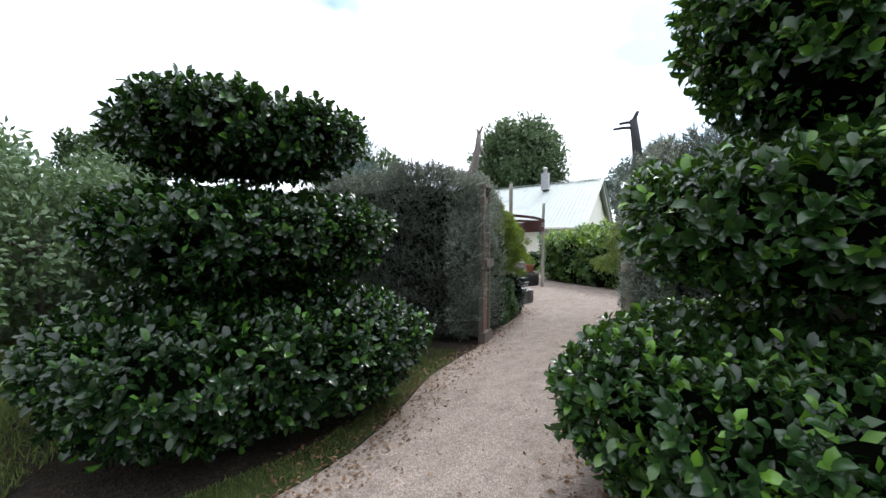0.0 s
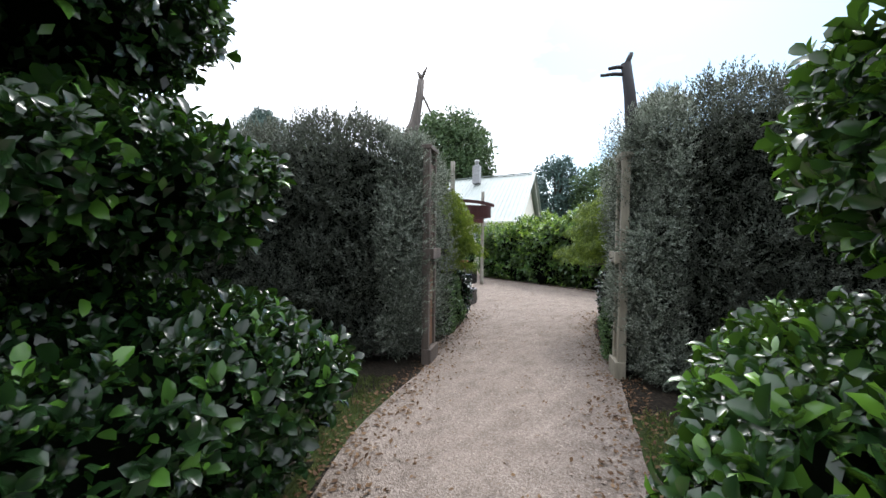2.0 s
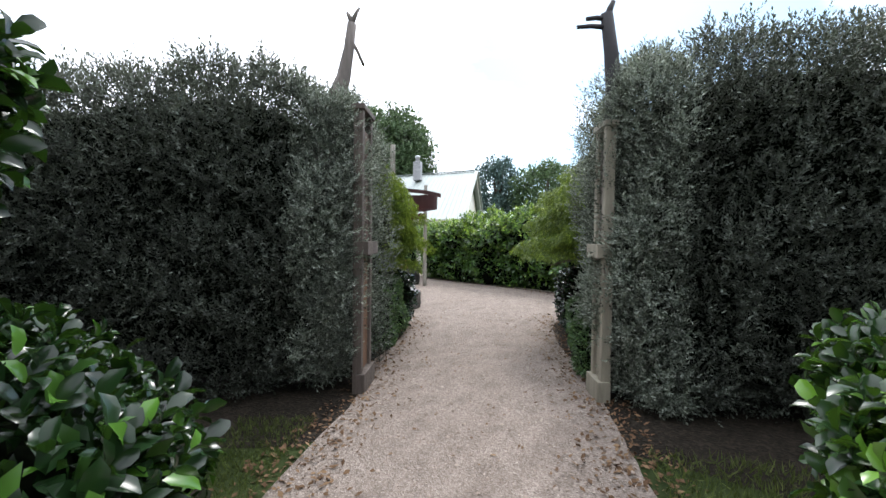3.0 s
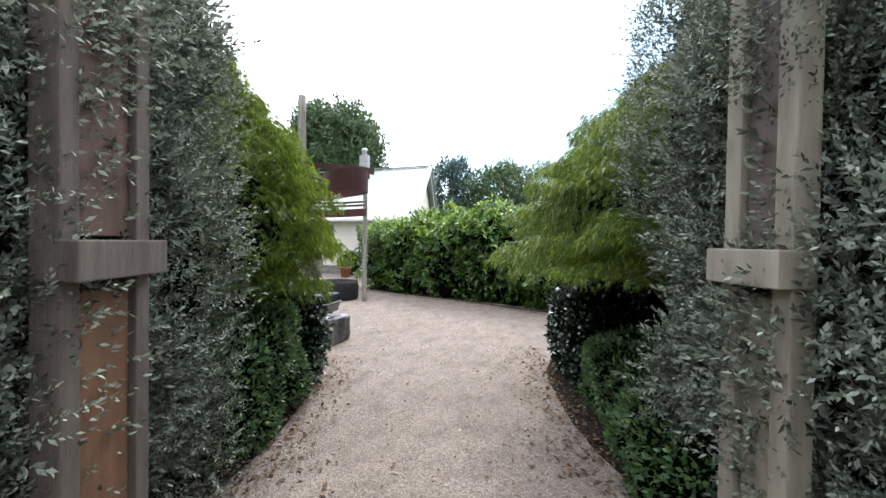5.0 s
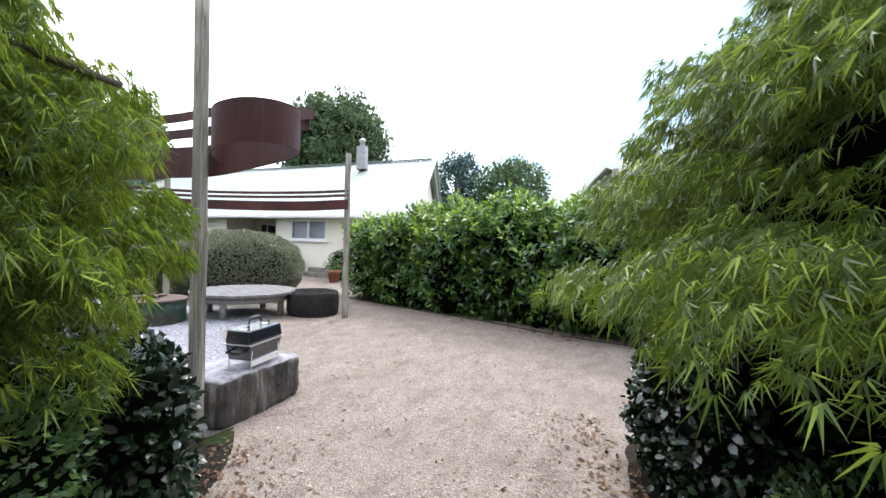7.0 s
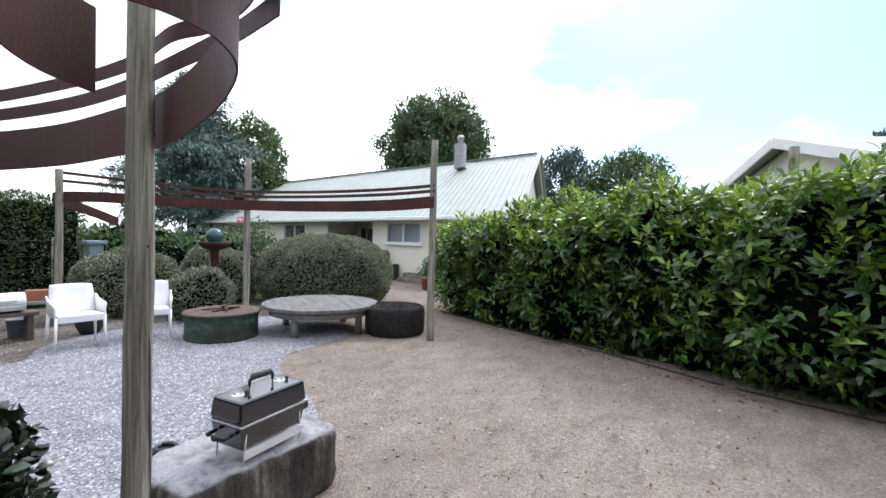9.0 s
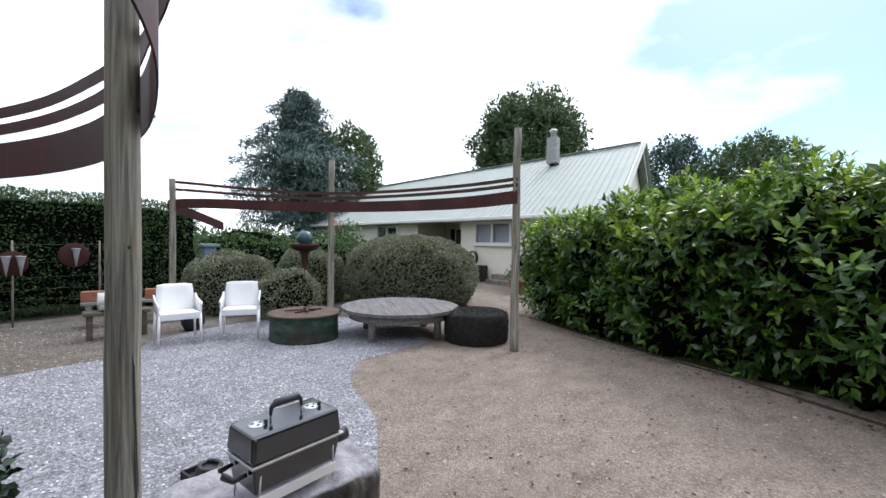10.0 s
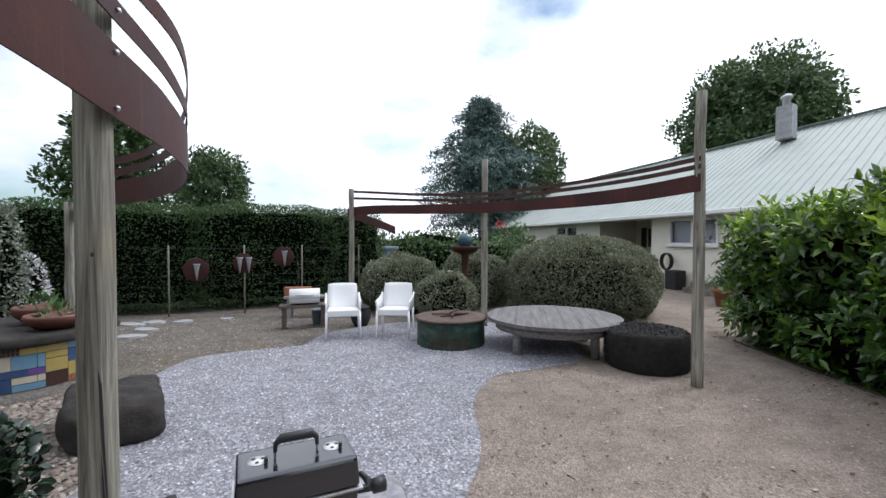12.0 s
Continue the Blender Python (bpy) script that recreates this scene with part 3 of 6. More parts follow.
def blob(center, radii, power=2.5, amp=0.05, freq=2.0, seg=14, yaw=0.0, seed=0.0, flat=None):
    """Vertices and quads of a rounded block: an n-norm ellipsoid with bumps."""
    lin = np.linspace(-1, 1, seg + 1)
    verts, faces = [], []
    idx = {}

    def vid(p):
        key = tuple(np.round(p, 5))
        if key not in idx:
            idx[key] = len(verts)
            verts.append(p)
        return idx[key]
    for ax in range(3):
        for sgn in (-1, 1):
            for i in range(seg):
                for j in range(seg):
                    q = []
                    for (u, v) in ((i, j), (i + 1, j), (i + 1, j + 1), (i, j + 1)):
                        p = np.zeros(3)
                        p[ax] = sgn
                        p[(ax + 1) % 3] = lin[u]
                        p[(ax + 2) % 3] = lin[v]
                        q.append(vid(p))
                    faces.append(q if sgn > 0 else q[::-1])
    V = np.array(verts)
    if power < 3.5:
        V = np.sign(V) * np.abs(np.tan(V * math.pi / 4))
    V = V / (np.abs(V) ** power).sum(1, keepdims=True) ** (1 / power)
    R = np.array(radii)
    d = np.array([noise.noise(Vector(v * R * freq + seed)) + 0.5 * noise.noise(Vector(v * R * freq * 2.3 - seed)) for v in V])
    nrm = V / R
    nrm /= np.linalg.norm(nrm, axis=1, keepdims=True)
    W = V * R + nrm * (d * amp)[:, None]
    c, s = math.cos(radians(yaw)), math.sin(radians(yaw))
    W = np.column_stack((W[:, 0] * c - W[:, 1] * s, W[:, 0] * s + W[:, 1] * c, W[:, 2]))
    return W + np.array(center), np.array(faces)


def scatter(V, F, count, low=None):
    """Random points and normals on quads."""
    T = np.concatenate((F[:, [0, 1, 2]], F[:, [0, 2, 3]]))
    a, b, c = V[T[:, 0]], V[T[:, 1]], V[T[:, 2]]
    n = np.cross(b - a, c - a)
    ar = np.linalg.norm(n, axis=1)
    n = n / np.maximum(ar, 1e-9)[:, None]
    if low is not None:
        ar = ar * ((a[:, 2] + b[:, 2] + c[:, 2]) / 3 > low)
    k = rng.choice(len(T), count, p=ar / ar.sum())
    u, v = rng.random(count), rng.random(count)
    fl = u + v > 1
    u[fl], v[fl] = 1 - u[fl], 1 - v[fl]
    P = a[k] + (b[k] - a[k]) * u[:, None] + (c[k] - a[k]) * v[:, None]
    return P, n[k]


def unit(v):
    return v / np.maximum(np.linalg.norm(v, axis=1, keepdims=True), 1e-9)


# leaf outlines: base at the origin, along +y, upper side +z
OVAL = (np.array([(0, 0, 0), (0, 0.55, 0.03), (0, 1, -0.10), (-0.25, 0.30, 0.06), (-0.27, 0.70, 0.05), (0.25, 0.30, 0.06), (0.27, 0.70, 0.05)]),
        np.array([(0, 1, 3), (3, 1, 4), (4, 1, 2), (0, 5, 1), (5, 6, 1), (6, 2, 1)]))
BROAD = (np.array([(0, 0, 0), (0, 0.5, 0.0), (0, 1, -0.20), (-0.19, 0.17, 0.05), (-0.28, 0.48, 0.10), (-0.235, 0.80, 0.03), (0.19, 0.17, 0.05), (0.28, 0.48, 0.10), (0.235, 0.80, 0.03)]),
         np.array([(0, 1, 3), (3, 1, 4), (4, 1, 5), (5, 1, 2), (0, 6, 1), (6, 7, 1), (7, 8, 1), (8, 2, 1)]))
LANCE = (np.array([(0, 0, 0), (0, 0.5, 0.04), (0, 1, -0.12), (-0.15, 0.40, 0.07), (0.15, 0.40, 0.07)]),
         np.array([(0, 1, 3), (3, 1, 2), (0, 4, 1), (4, 2, 1)]))
WIDE = (np.array([(0, 0, 0), (0, 0.5, 0.02), (0, 1, -0.16), (-0.13, 0.20, 0.04), (-0.19, 0.52, 0.06), (0.13, 0.20, 0.04), (0.19, 0.52, 0.06)]),
        np.array([(0, 1, 3), (3, 1, 4), (4, 1, 2), (0, 5, 1), (5, 6, 1), (6, 2, 1)]))
NARROW = (np.array([(0, 0, 0), (-0.20, 0.45, 0.05), (0, 1, 0), (0.20, 0.45, 0.05)]), np.array([(0, 3, 1), (1, 3, 2)]))
SMALL = (np.array([(0, 0, 0), (-0.26, 0.5, 0.05), (0, 1, 0), (0.26, 0.5, 0.05)]), np.array([(0, 3, 1), (1, 3, 2)]))


def _lace():
    """Seven thin drooping fingers."""
    vs, fs = [], []
    for ang, ln in ((-78, 0.5), (-50, 0.8), (-24, 0.95), (0, 1.0), (24, 0.95), (50, 0.8), (78, 0.5)):
        a = radians(ang)
        d = np.array((math.sin(a), math.cos(a)))
        p = np.array((d[1], -d[0]))
        i = len(vs)
        vs += [(*(d * ln * 0.08 - p * 0.030), 0.03), (*(d * ln), -0.26 * ln), (*(d * ln * 0.22 + p * 0.030), 0.05)]
        fs += [(i, i + 2, i + 1)]
    return np.array(vs), np.array(fs)


LACE = _lace()


def leaf_frames(N, out=0.8, rand=0.7, droop=0.0, lift=0.0, face_up=0.6):
    """Leaf axes for normals N: along, across, up."""
    k = len(N)
    d = unit(N * out + unit(rng.normal(size=(k, 3))) * rand + np.array((0, 0, lift - droop)))
    u = unit(N * (1 - face_up) + np.array((0, 0, face_up)) + rng.normal(size=(k, 3)) * 0.35)
    x = unit(np.cross(d, u))
    z = np.cross(x, d)
    return d, x, z


def leaf_mesh(name, P, frames, size, shape, mat, vary=0.35):
    d, x, z = frames
    T, F = shape
    s = size * (1 + vary * (rng.random(len(P)) * 2 - 1))
    V = (P[:, None, :] + s[:, None, None] * (T[None, :, 0, None] * x[:, None, :] + T[None, :, 1, None] * d[:, None, :] + T[None, :, 2, None] * z[:, None, :]))
    faces = (F[None] + (np.arange(len(P)) * len(T))[:, None, None]).reshape(-1, 3)
    return mesh_from(name, V.reshape(-1, 3), faces, mat, shape is not LACE)


def sprigs(P, N, leaves, length, out=0.7, rand=0.4, lift=0.6, splay=0.9):
    """Leaf places and axes along short shoots that stand on P."""
    k = len(P)
    s = unit(N * out + unit(rng.normal(size=(k, 3))) * rand + np.array((0, 0, lift)))
    a = unit(np.cross(s, rng.normal(size=(k, 3))))
    b = np.cross(s, a)
    ln = length * (0.6 + 0.8 * rng.random(k))
    Q, D, U = [], [], []
    for j in range(leaves):
        u = (j + 0.5) / leaves
        t = j * 2.399 + rng.random(k) * 0.8
        side = a * np.cos(t)[:, None] + b * np.sin(t)[:, None]
        Q.append(P + s * (ln * u)[:, None])
        D.append(unit(s * (0.25 + 0.75 * u) + side * splay * (1.15 - 0.6 * u)))
        U.append(unit(s - side * 0.3))
    Q, d, u = np.concatenate(Q), np.concatenate(D), np.concatenate(U)
    x = unit(np.cross(d, u))
    return Q, (d, x, np.cross(x, d))


def shoots(parent, V, F, count, leaves, length, size, shape, mat, depth=0.08, low=None, name="outer_foliage", vary=0.35, **kw):
    """Leafy shoots over a form, in one mesh."""
    P, N = scatter(V, F, count, low)
    P = P - N * (rng.random(count) * depth)[:, None]
    Q, fr = sprigs(P, N, leaves, length, **kw)
    ob = part(name, leaf_mesh(name, Q, fr, size, shape, mat, vary), None, parent)
    ob["kind"] = "stuff"
    return ob


def foliage(parent, V, F, count, size, shape, mat, depth=0.10, out=0.8, rand=0.7, droop=0.0, lift=0.0, face_up=0.6, low=None, name="foliage", core=True, shrink=0.88, vary=0.35):
    """A leafy skin on a rounded form; a near-black core paints inner shade."""
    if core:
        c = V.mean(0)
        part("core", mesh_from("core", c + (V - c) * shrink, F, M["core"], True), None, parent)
    P, N = scatter(V, F, count, low)
    P = P - N * (rng.random(count) ** 1.5 * depth)[:, None]
    me = leaf_mesh(name, P, leaf_frames(N, out, rand, droop, lift, face_up), size, shape, mat, vary)
    ob = part(name, me, None, parent)
    ob["kind"] = "stuff"
    return ob

# ---- ground ----


def build_ground():
    bm = bmesh.new()
    bmesh.ops.create_grid(bm, x_segments=60, y_segments=60, size=1500)
    ob = part("ground", bm, M["grass"], None)
    tagged(ob, "green lawn and rough grass reaching the horizon", "ground", kind="structure")
    PATH_L = [(0.4, -6.0), (-0.6, -2.0), (-0.95, 0.0), (-1.2, 0.77), (-1.5, 1.35), (-2.2, 2.5), (-2.8, 4.05), (-3.35, 4.95), (-3.6, 5.7), (-4.0, 6.6), (-4.4, 7.3), (-4.75, 7.7)]
    PATH_R = [(-3.0, 13.0), (-1.2, 12.6), (3.0, 12.2), (6.5, 11.6), (6.5, 10.2), (2.0, 9.9), (-1.0, 9.6), (-2.0, 9.1), (-2.1, 8.4), (-1.85, 7.5), (-1.5, 6.65), (-1.05, 5.9), (-0.75, 5.0), (-0.5, 4.3), (-0.1, 3.2), (0.3, 2.2), (1.0, 0.9), (1.9, -1.0), (3.4, -6.0)]
    FAR = [(-5.3, 8.1), (-6.2, 8.8), (-7.8, 9.4), (-8.5, 10.4), (-9.0, 11.8), (-9.6, 13.2), (-12.4, 15.0), (-16.0, 18.6), (-9.8, 18.6), (-8.6, 14.6), (-6.2, 13.5)]
    sheet("path", PATH_L + FAR + PATH_R, 0.006, M["gravel"], "tan crushed gravel garden path", n=6, jag=0.04)
    # soil sheets whose dark colour also carries the shade of the plants above
    sheet("soil_bed", [(-2.4, 3.6), (-3.5, 2.6), (-9.0, 0.6), (-9.5, 5.5), (-5.4, 7.3), (-4.2, 7.5), (-3.0, 5.4)], 0.003, M["soil"], "bare soil under the hedges, darkened to paint their shade", n=4)
    sheet("soil_bed", [(-0.9, 4.6), (0.0, 4.2), (6.5, 4.0), (7.0, 9.8), (2.0, 9.9), (-1.0, 9.6), (-2.3, 9.2), (-2.2, 7.0)], 0.003, M["soil"], "bare soil under the maple and hedge, darkened to paint their shade", n=4)
    sheet("soil_bed", [(-1.0, 0.9), (-2.1, 2.1), (-3.8, 2.0), (-4.6, 0.2), (-3.6, -1.8), (-1.3, -1.8)], 0.004, M["soil"], "soil under the clipped bush, darkened to paint its shade", n=4)
    sheet("soil_bed", [(0.35, 2.0), (1.2, 0.7), (2.6, 0.6), (3.3, 2.0), (2.6, 3.6), (0.9, 3.6)], 0.004, M["soil"], "soil under the clipped bush, darkened to paint its shade", n=4)
    sheet("grass_verge", [(-0.85, -1.2), (-0.97, 0.0), (-1.22, 0.77), (-1.55, 1.35), (-2.2, 2.45), (-2.4, 2.85), (-2.6, 2.75), (-2.45, 2.3), (-1.75, 1.2), (-1.45, 0.4), (-1.3, -1.2)], 0.005, M["grass"], "mossy grass verge between bush and path", n=4, jag=0.05)
    sheet("courtyard", [(-4.9, 7.6), (-5.6, 9.2), (-7.6, 10.6), (-8.4, 12.2), (-11.0, 12.6), (-14.5, 11.0), (-13.8, 7.0), (-13.4, 2.0), (-8.0, 2.0), (-5.8, 5.5)], 0.004, M["dark_gravel"], "grey-brown gravel courtyard with mossy patches", jag=0.03)
    sheet("white_gravel", [(-5.15, 7.8), (-5.35, 8.7), (-5.9, 9.15), (-6.4, 9.38), (-7.2, 9.6), (-7.8, 10.05), (-7.92, 10.66), (-8.2, 11.4), (-9.4, 11.7), (-10.9, 10.9), (-11.1, 9.4), (-10.5, 8.2), (-9.75, 7.85), (-9.62, 7.1), (-9.3, 6.5), (-8.3, 6.38), (-6.9, 6.75), (-6.0, 6.8), (-5.4, 7.2)], 0.012, M["white"], "pale white stone chip seating area", jag=0.03)


build_ground()


# ---- clipped bushes beside the path ----


def topiary(at, radii, zs, label, seed, leaf):
    t = thing("topiary_bush", label, "bush", (at[0], at[1], 0))
    part("trunk", bm_tube([(0, 0, -0.05), (0.03, 0.02, 0.6), (0, 0, 1.4), (0.02, 0, 2.4)], [0.09, 0.07, 0.06, 0.04], 10, wobble=0.2), M["bark"], t)
    for i, (r, (z0, z1)) in enumerate(zip(radii, zs)):
        V, F = blob((0, 0, (z0 + z1) / 2), (r, r, (z1 - z0) / 2), 3.4, 0.11, 2.2, 16, seed=seed + i)
        u = np.clip((V[:, 2] - z0) / (z1 - z0), 0, 1)
        V[:, :2] *= (0.84 + 0.16 * np.minimum(1.0, u / 0.6))[:, None]
        area = 2 * math.pi * r * r + 2 * math.pi * r * (z1 - z0)
        foliage(t, V, F, int(area * 520), 0.076, SMALL, leaf, depth=0.18, out=0.75, rand=0.75, lift=0.25, face_up=0.7, shrink=0.86)
        shoots(t, V, F, int(area * 62), 7, 0.09, 0.084, BROAD, leaf, depth=0.10, low=z0 + 0.12 * (z1 - z0), lift=0.5)
    return t


bush_left = topiary((-2.88, 0.30), (1.71, 1.34, 1.12), ((0.05, 1.18), (1.38, 2.20), (2.46, 3.16)), "dark glossy evergreen bush clipped into three stacked tiers", 1.0, M["topiary"])
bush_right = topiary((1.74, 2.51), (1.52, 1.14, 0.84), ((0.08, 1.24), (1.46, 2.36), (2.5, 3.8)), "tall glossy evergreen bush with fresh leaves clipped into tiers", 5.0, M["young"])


# ---- silver-leaved hedges that flank the opening ----


def silver_hedge(corner, along, back, length, depth, height, label, seed, bulges=(), drop=0.0):
    """corner: the front corner at the opening; along: unit way of the face; back: unit way of the thickness; drop: how much lower the far part is."""
    t = thing("hedge", label, "hedge", (0, 0, 0))
    a, b = np.array((*along, 0.0)), np.array((*back, 0.0))
    c = np.array((*corner, 0.0)) + a * length / 2 + b * depth / 2
    V, F = blob((0, 0, 0), (length / 2, depth / 2, height / 2), 7, 0.27, 2.3, 50, seed=seed)
    mid = V[F].mean(1)
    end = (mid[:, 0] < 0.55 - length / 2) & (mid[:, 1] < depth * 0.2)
    seen = ((mid[:, 1] < depth * 0.3) | (mid[:, 2] > height * 0.40) | (mid[:, 0] < 0.9 - length / 2)) & (mid[:, 0] < 3.2 - length / 2)
    V[:, 2] -= drop * np.clip((V[:, 0] + length / 2 - 1.3) / 1.7, 0, 1) * (V[:, 2] / height + 0.5)
    V = c + V[:, [0]] * a + V[:, [1]] * b + (V[:, [2]] + height / 2 - 0.05) * np.array((0, 0, 1.0))
    if np.cross(a, b)[2] < 0:
        F = F[:, ::-1]
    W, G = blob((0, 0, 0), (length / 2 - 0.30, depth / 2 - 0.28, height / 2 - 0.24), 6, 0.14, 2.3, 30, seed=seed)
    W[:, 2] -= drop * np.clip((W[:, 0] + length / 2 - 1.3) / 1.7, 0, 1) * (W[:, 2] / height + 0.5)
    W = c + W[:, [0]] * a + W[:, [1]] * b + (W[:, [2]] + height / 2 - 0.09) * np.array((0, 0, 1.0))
    # near-black body: paints the shade deep in the hedge
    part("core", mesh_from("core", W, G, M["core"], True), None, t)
    foliage(t, W, G if np.cross(a, b)[2] > 0 else G[:, ::-1], int(length * 6500), 0.055, NARROW, M["grey"], depth=0.04, out=0.8, rand=0.7, lift=0.4, face_up=0.3, name="inner_foliage", core=False)
    foliage(t, V, F[~seen], int(length * 5600), 0.042, NARROW, M["grey"], depth=0.22, low=0.03, core=False)
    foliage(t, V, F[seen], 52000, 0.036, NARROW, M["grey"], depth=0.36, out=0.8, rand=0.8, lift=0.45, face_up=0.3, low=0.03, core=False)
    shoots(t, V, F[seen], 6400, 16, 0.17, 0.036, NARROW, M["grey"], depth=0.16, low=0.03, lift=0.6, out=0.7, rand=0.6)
    # paler leaves paint the skylight that falls on the opening end
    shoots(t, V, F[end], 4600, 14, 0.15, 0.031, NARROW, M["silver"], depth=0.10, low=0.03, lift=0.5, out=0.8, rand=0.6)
    for (x, y, r, h0, h1) in bulges:
        V, F = blob((x, y, (h0 + h1) / 2), (r, r, (h1 - h0) / 2), 3, 0.08, 3.0, 14, seed=seed + x)
        foliage(t, V, F, int(r * (h1 - h0) * 19000), 0.022, NARROW, M["grey"], depth=0.14, out=0.8, rand=0.8, lift=0.45, face_up=0.3, low=0.03, core=r > 0.25, shrink=0.40)
        # the same paler leaves carry painted skylight on the bulges
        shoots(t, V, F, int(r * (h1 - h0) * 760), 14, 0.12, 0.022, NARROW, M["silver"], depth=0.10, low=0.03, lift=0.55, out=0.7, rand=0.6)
    return t


silver_hedge((-2.86, 4.04), (-0.71, -0.704), (-0.50, 0.866), 6.5, 1.5, 3.08, "tall clipped hedge of small silver-grey leaves", 3.0, [(-3.40, 4.86, 0.30, -0.1, 2.6), (-2.98, 3.99, 0.20, 0.25, 2.8)], 0.42)
silver_hedge((-0.66, 4.93), (0.975, 0.22), (-0.38, 0.925), 5.5, 1.45, 3.26, "tall clipped hedge of small silver-grey leaves", 8.0, [(-0.74, 5.72, 0.34, 0.75, 2.85), (-0.84, 5.22, 0.22, 1.95, 3.05), (-0.92, 6.22, 0.42, 1.30, 2.95)])


# ---- lace-leaf maples ----


def maple(at, r, z0, z1, count, label, seed, bare=None):
    """bare: middle bearing of a side thinned of leaves so black core paints shade."""
    t = thing("maple_tree", label, "tree", (at[0], at[1], 0))
    part("trunk", bm_tube([(0, 0, -0.05), (0.05, 0.0, 0.5), (-0.04, 0.05, 1.1), (0.0, 0.0, z1 * 0.75)], [0.09, 0.08, 0.06, 0.03], 10, wobble=0.25), M["bark"], t)
    for k in range(5):
        a = k * 1.256 + seed
        part("limb", bm_tube([(0, 0, 0.8 + 0.15 * k), (0.4 * r * math.cos(a), 0.4 * r * math.sin(a), 1.3 + 0.2 * k), (0.85 * r * math.cos(a), 0.85 * r * math.sin(a), 1.15 + 0.2 * k)], [0.05, 0.035, 0.012], 8), M["bark"], t)
    # overlapping drooping pads of leaves round a near-black core that paints inner shade
    zc = 1.42
    rs = np.random.default_rng(int(seed * 7))
    V, F = blob((0, 0, 0), (r * 0.84, r * 0.84, (z1 - zc) * 0.92), 1.8, 0.16, 2.4, 12, seed=seed)
    V[:, 2] = np.where(V[:, 2] < 0, V[:, 2] * (zc - z0) / (z1 - zc), V[:, 2]) + zc
    if bare is not None:
        mid = V[F].mean(1)
        thin = np.cos(np.arctan2(mid[:, 1], mid[:, 0]) - radians(bare)) > 0.3
        # the dark core shows through here and stands for the tree's shaded side
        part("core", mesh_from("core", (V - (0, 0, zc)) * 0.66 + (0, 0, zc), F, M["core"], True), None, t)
        foliage(t, V, F[thin], int(count * 0.10), 0.050, LACE, M["maple"], depth=0.42, out=0.7, rand=0.5, droop=0.95, face_up=0.5, name="inner_crown", core=False)
        F = F[~thin]
    foliage(t, V, F, int(count * 0.36), 0.066, LACE, M["maple"], depth=0.30, out=0.7, rand=0.5, droop=0.95, face_up=0.5, name="inner_crown", core=bare is None, shrink=0.72)
    Ps, Ns = [], []
    pads = 64
    for k in range(pads):
        u = (k + 0.5) / pads
        zz = z0 + 0.10 + (z1 - z0 - 0.20) * min(0.99, max(0.0, u + 0.16 * (rs.random() - 0.5)))
        w = max(0.0, 1 - ((zz - zc) / (z1 - zc)) ** 1.5) ** 0.75 if zz > zc else 1 - 0.35 * ((zc - zz) / (zc - z0)) ** 2
        a = k * 2.39996 + seed
        pr = r * (0.34 - 0.08 * u) * (0.7 + 0.6 * rs.random())
        q = max(0.0, r * w - pr * 0.75)
        P, N = scatter(*blob((q * math.cos(a), q * math.sin(a), zz - 0.10), (pr, pr, 0.17), 2.0, 0.10, 3.0, 6, seed=seed + k), int(count * 0.95) // pads, zz - 0.14)
        out = unit(P - np.array((0, 0, zz - 0.25)))
        Ps.append(P - N * (rs.random(len(P)) * 0.08)[:, None])
        Ns.append(unit(N * 0.5 + out * np.array((1, 1, 0.3))))
    P, N = np.concatenate(Ps), np.concatenate(Ns)
    if bare is not None:
        off = np.cos(np.arctan2(P[:, 1], P[:, 0]) - radians(bare))
        k = rs.random(len(P)) > np.clip((off + 0.02) * 3.0, 0, 0.78) * (P[:, 2] < z1 - 0.25)
        P, N = P[k], N[k]
    ob = part("crown", leaf_mesh("crown", P, leaf_frames(N, 0.75, 0.35, 0.9, 0.0, 0.75), 0.066, LACE, M["maple"], 0.4), None, t)
    ob["kind"] = "stuff"
    return t


maple((-4.33, 5.68), 1.10, 1.00, 2.95, 34000, "green lace-leaf maple with drooping feathery leaves", 2.0, -62)
maple((-0.80, 7.55), 1.58, 1.14, 3.05, 52000, "bright green lace-leaf maple with drooping feathery leaves", 4.0)


# ---- low clipped hedges along the path ----


def low_hedge(points, width, height, mat, size, density, label, seed, z0=0.0, out=0.8):
    t = thing("low_hedge", label, "hedge", (0, 0, 0))
    for i, ((x0, y0), (x1, y1)) in enumerate(zip(points, points[1:])):
        ln = math.hypot(x1 - x0, y1 - y0)
        yaw = math.degrees(math.atan2(y1 - y0, x1 - x0))
        V, F = blob(((x0 + x1) / 2, (y0 + y1) / 2, z0 + height / 2), (ln / 2 + width * 0.25, width / 2, height / 2), 5, 0.12, 2.4, 16, yaw=yaw, seed=seed + i)
        foliage(t, V, F, int((ln + width) * (height * 2 + width) * density), size, SMALL if size < 0.05 else OVAL, mat, depth=0.10, out=out, rand=0.8, lift=0.3, face_up=0.4, shrink=0.9)
    return t


low_hedge([(-3.85, 5.3), (-4.25, 6.2)], 0.9, 0.86, M["box"], 0.038, 2600, "low dense green box hedge", 1.0)
low_hedge([(-4.2, 6.55), (-5.32, 6.92)], 0.8, 0.92, M["holly"], 0.055, 1300, "low dark shiny-leaved clipped bush", 2.0)
low_hedge([(-0.78, 5.75), (-0.95, 6.6), (-1.25, 7.6)], 0.85, 0.66, M["box"], 0.038, 2600, "low dense green box hedge", 3.0)
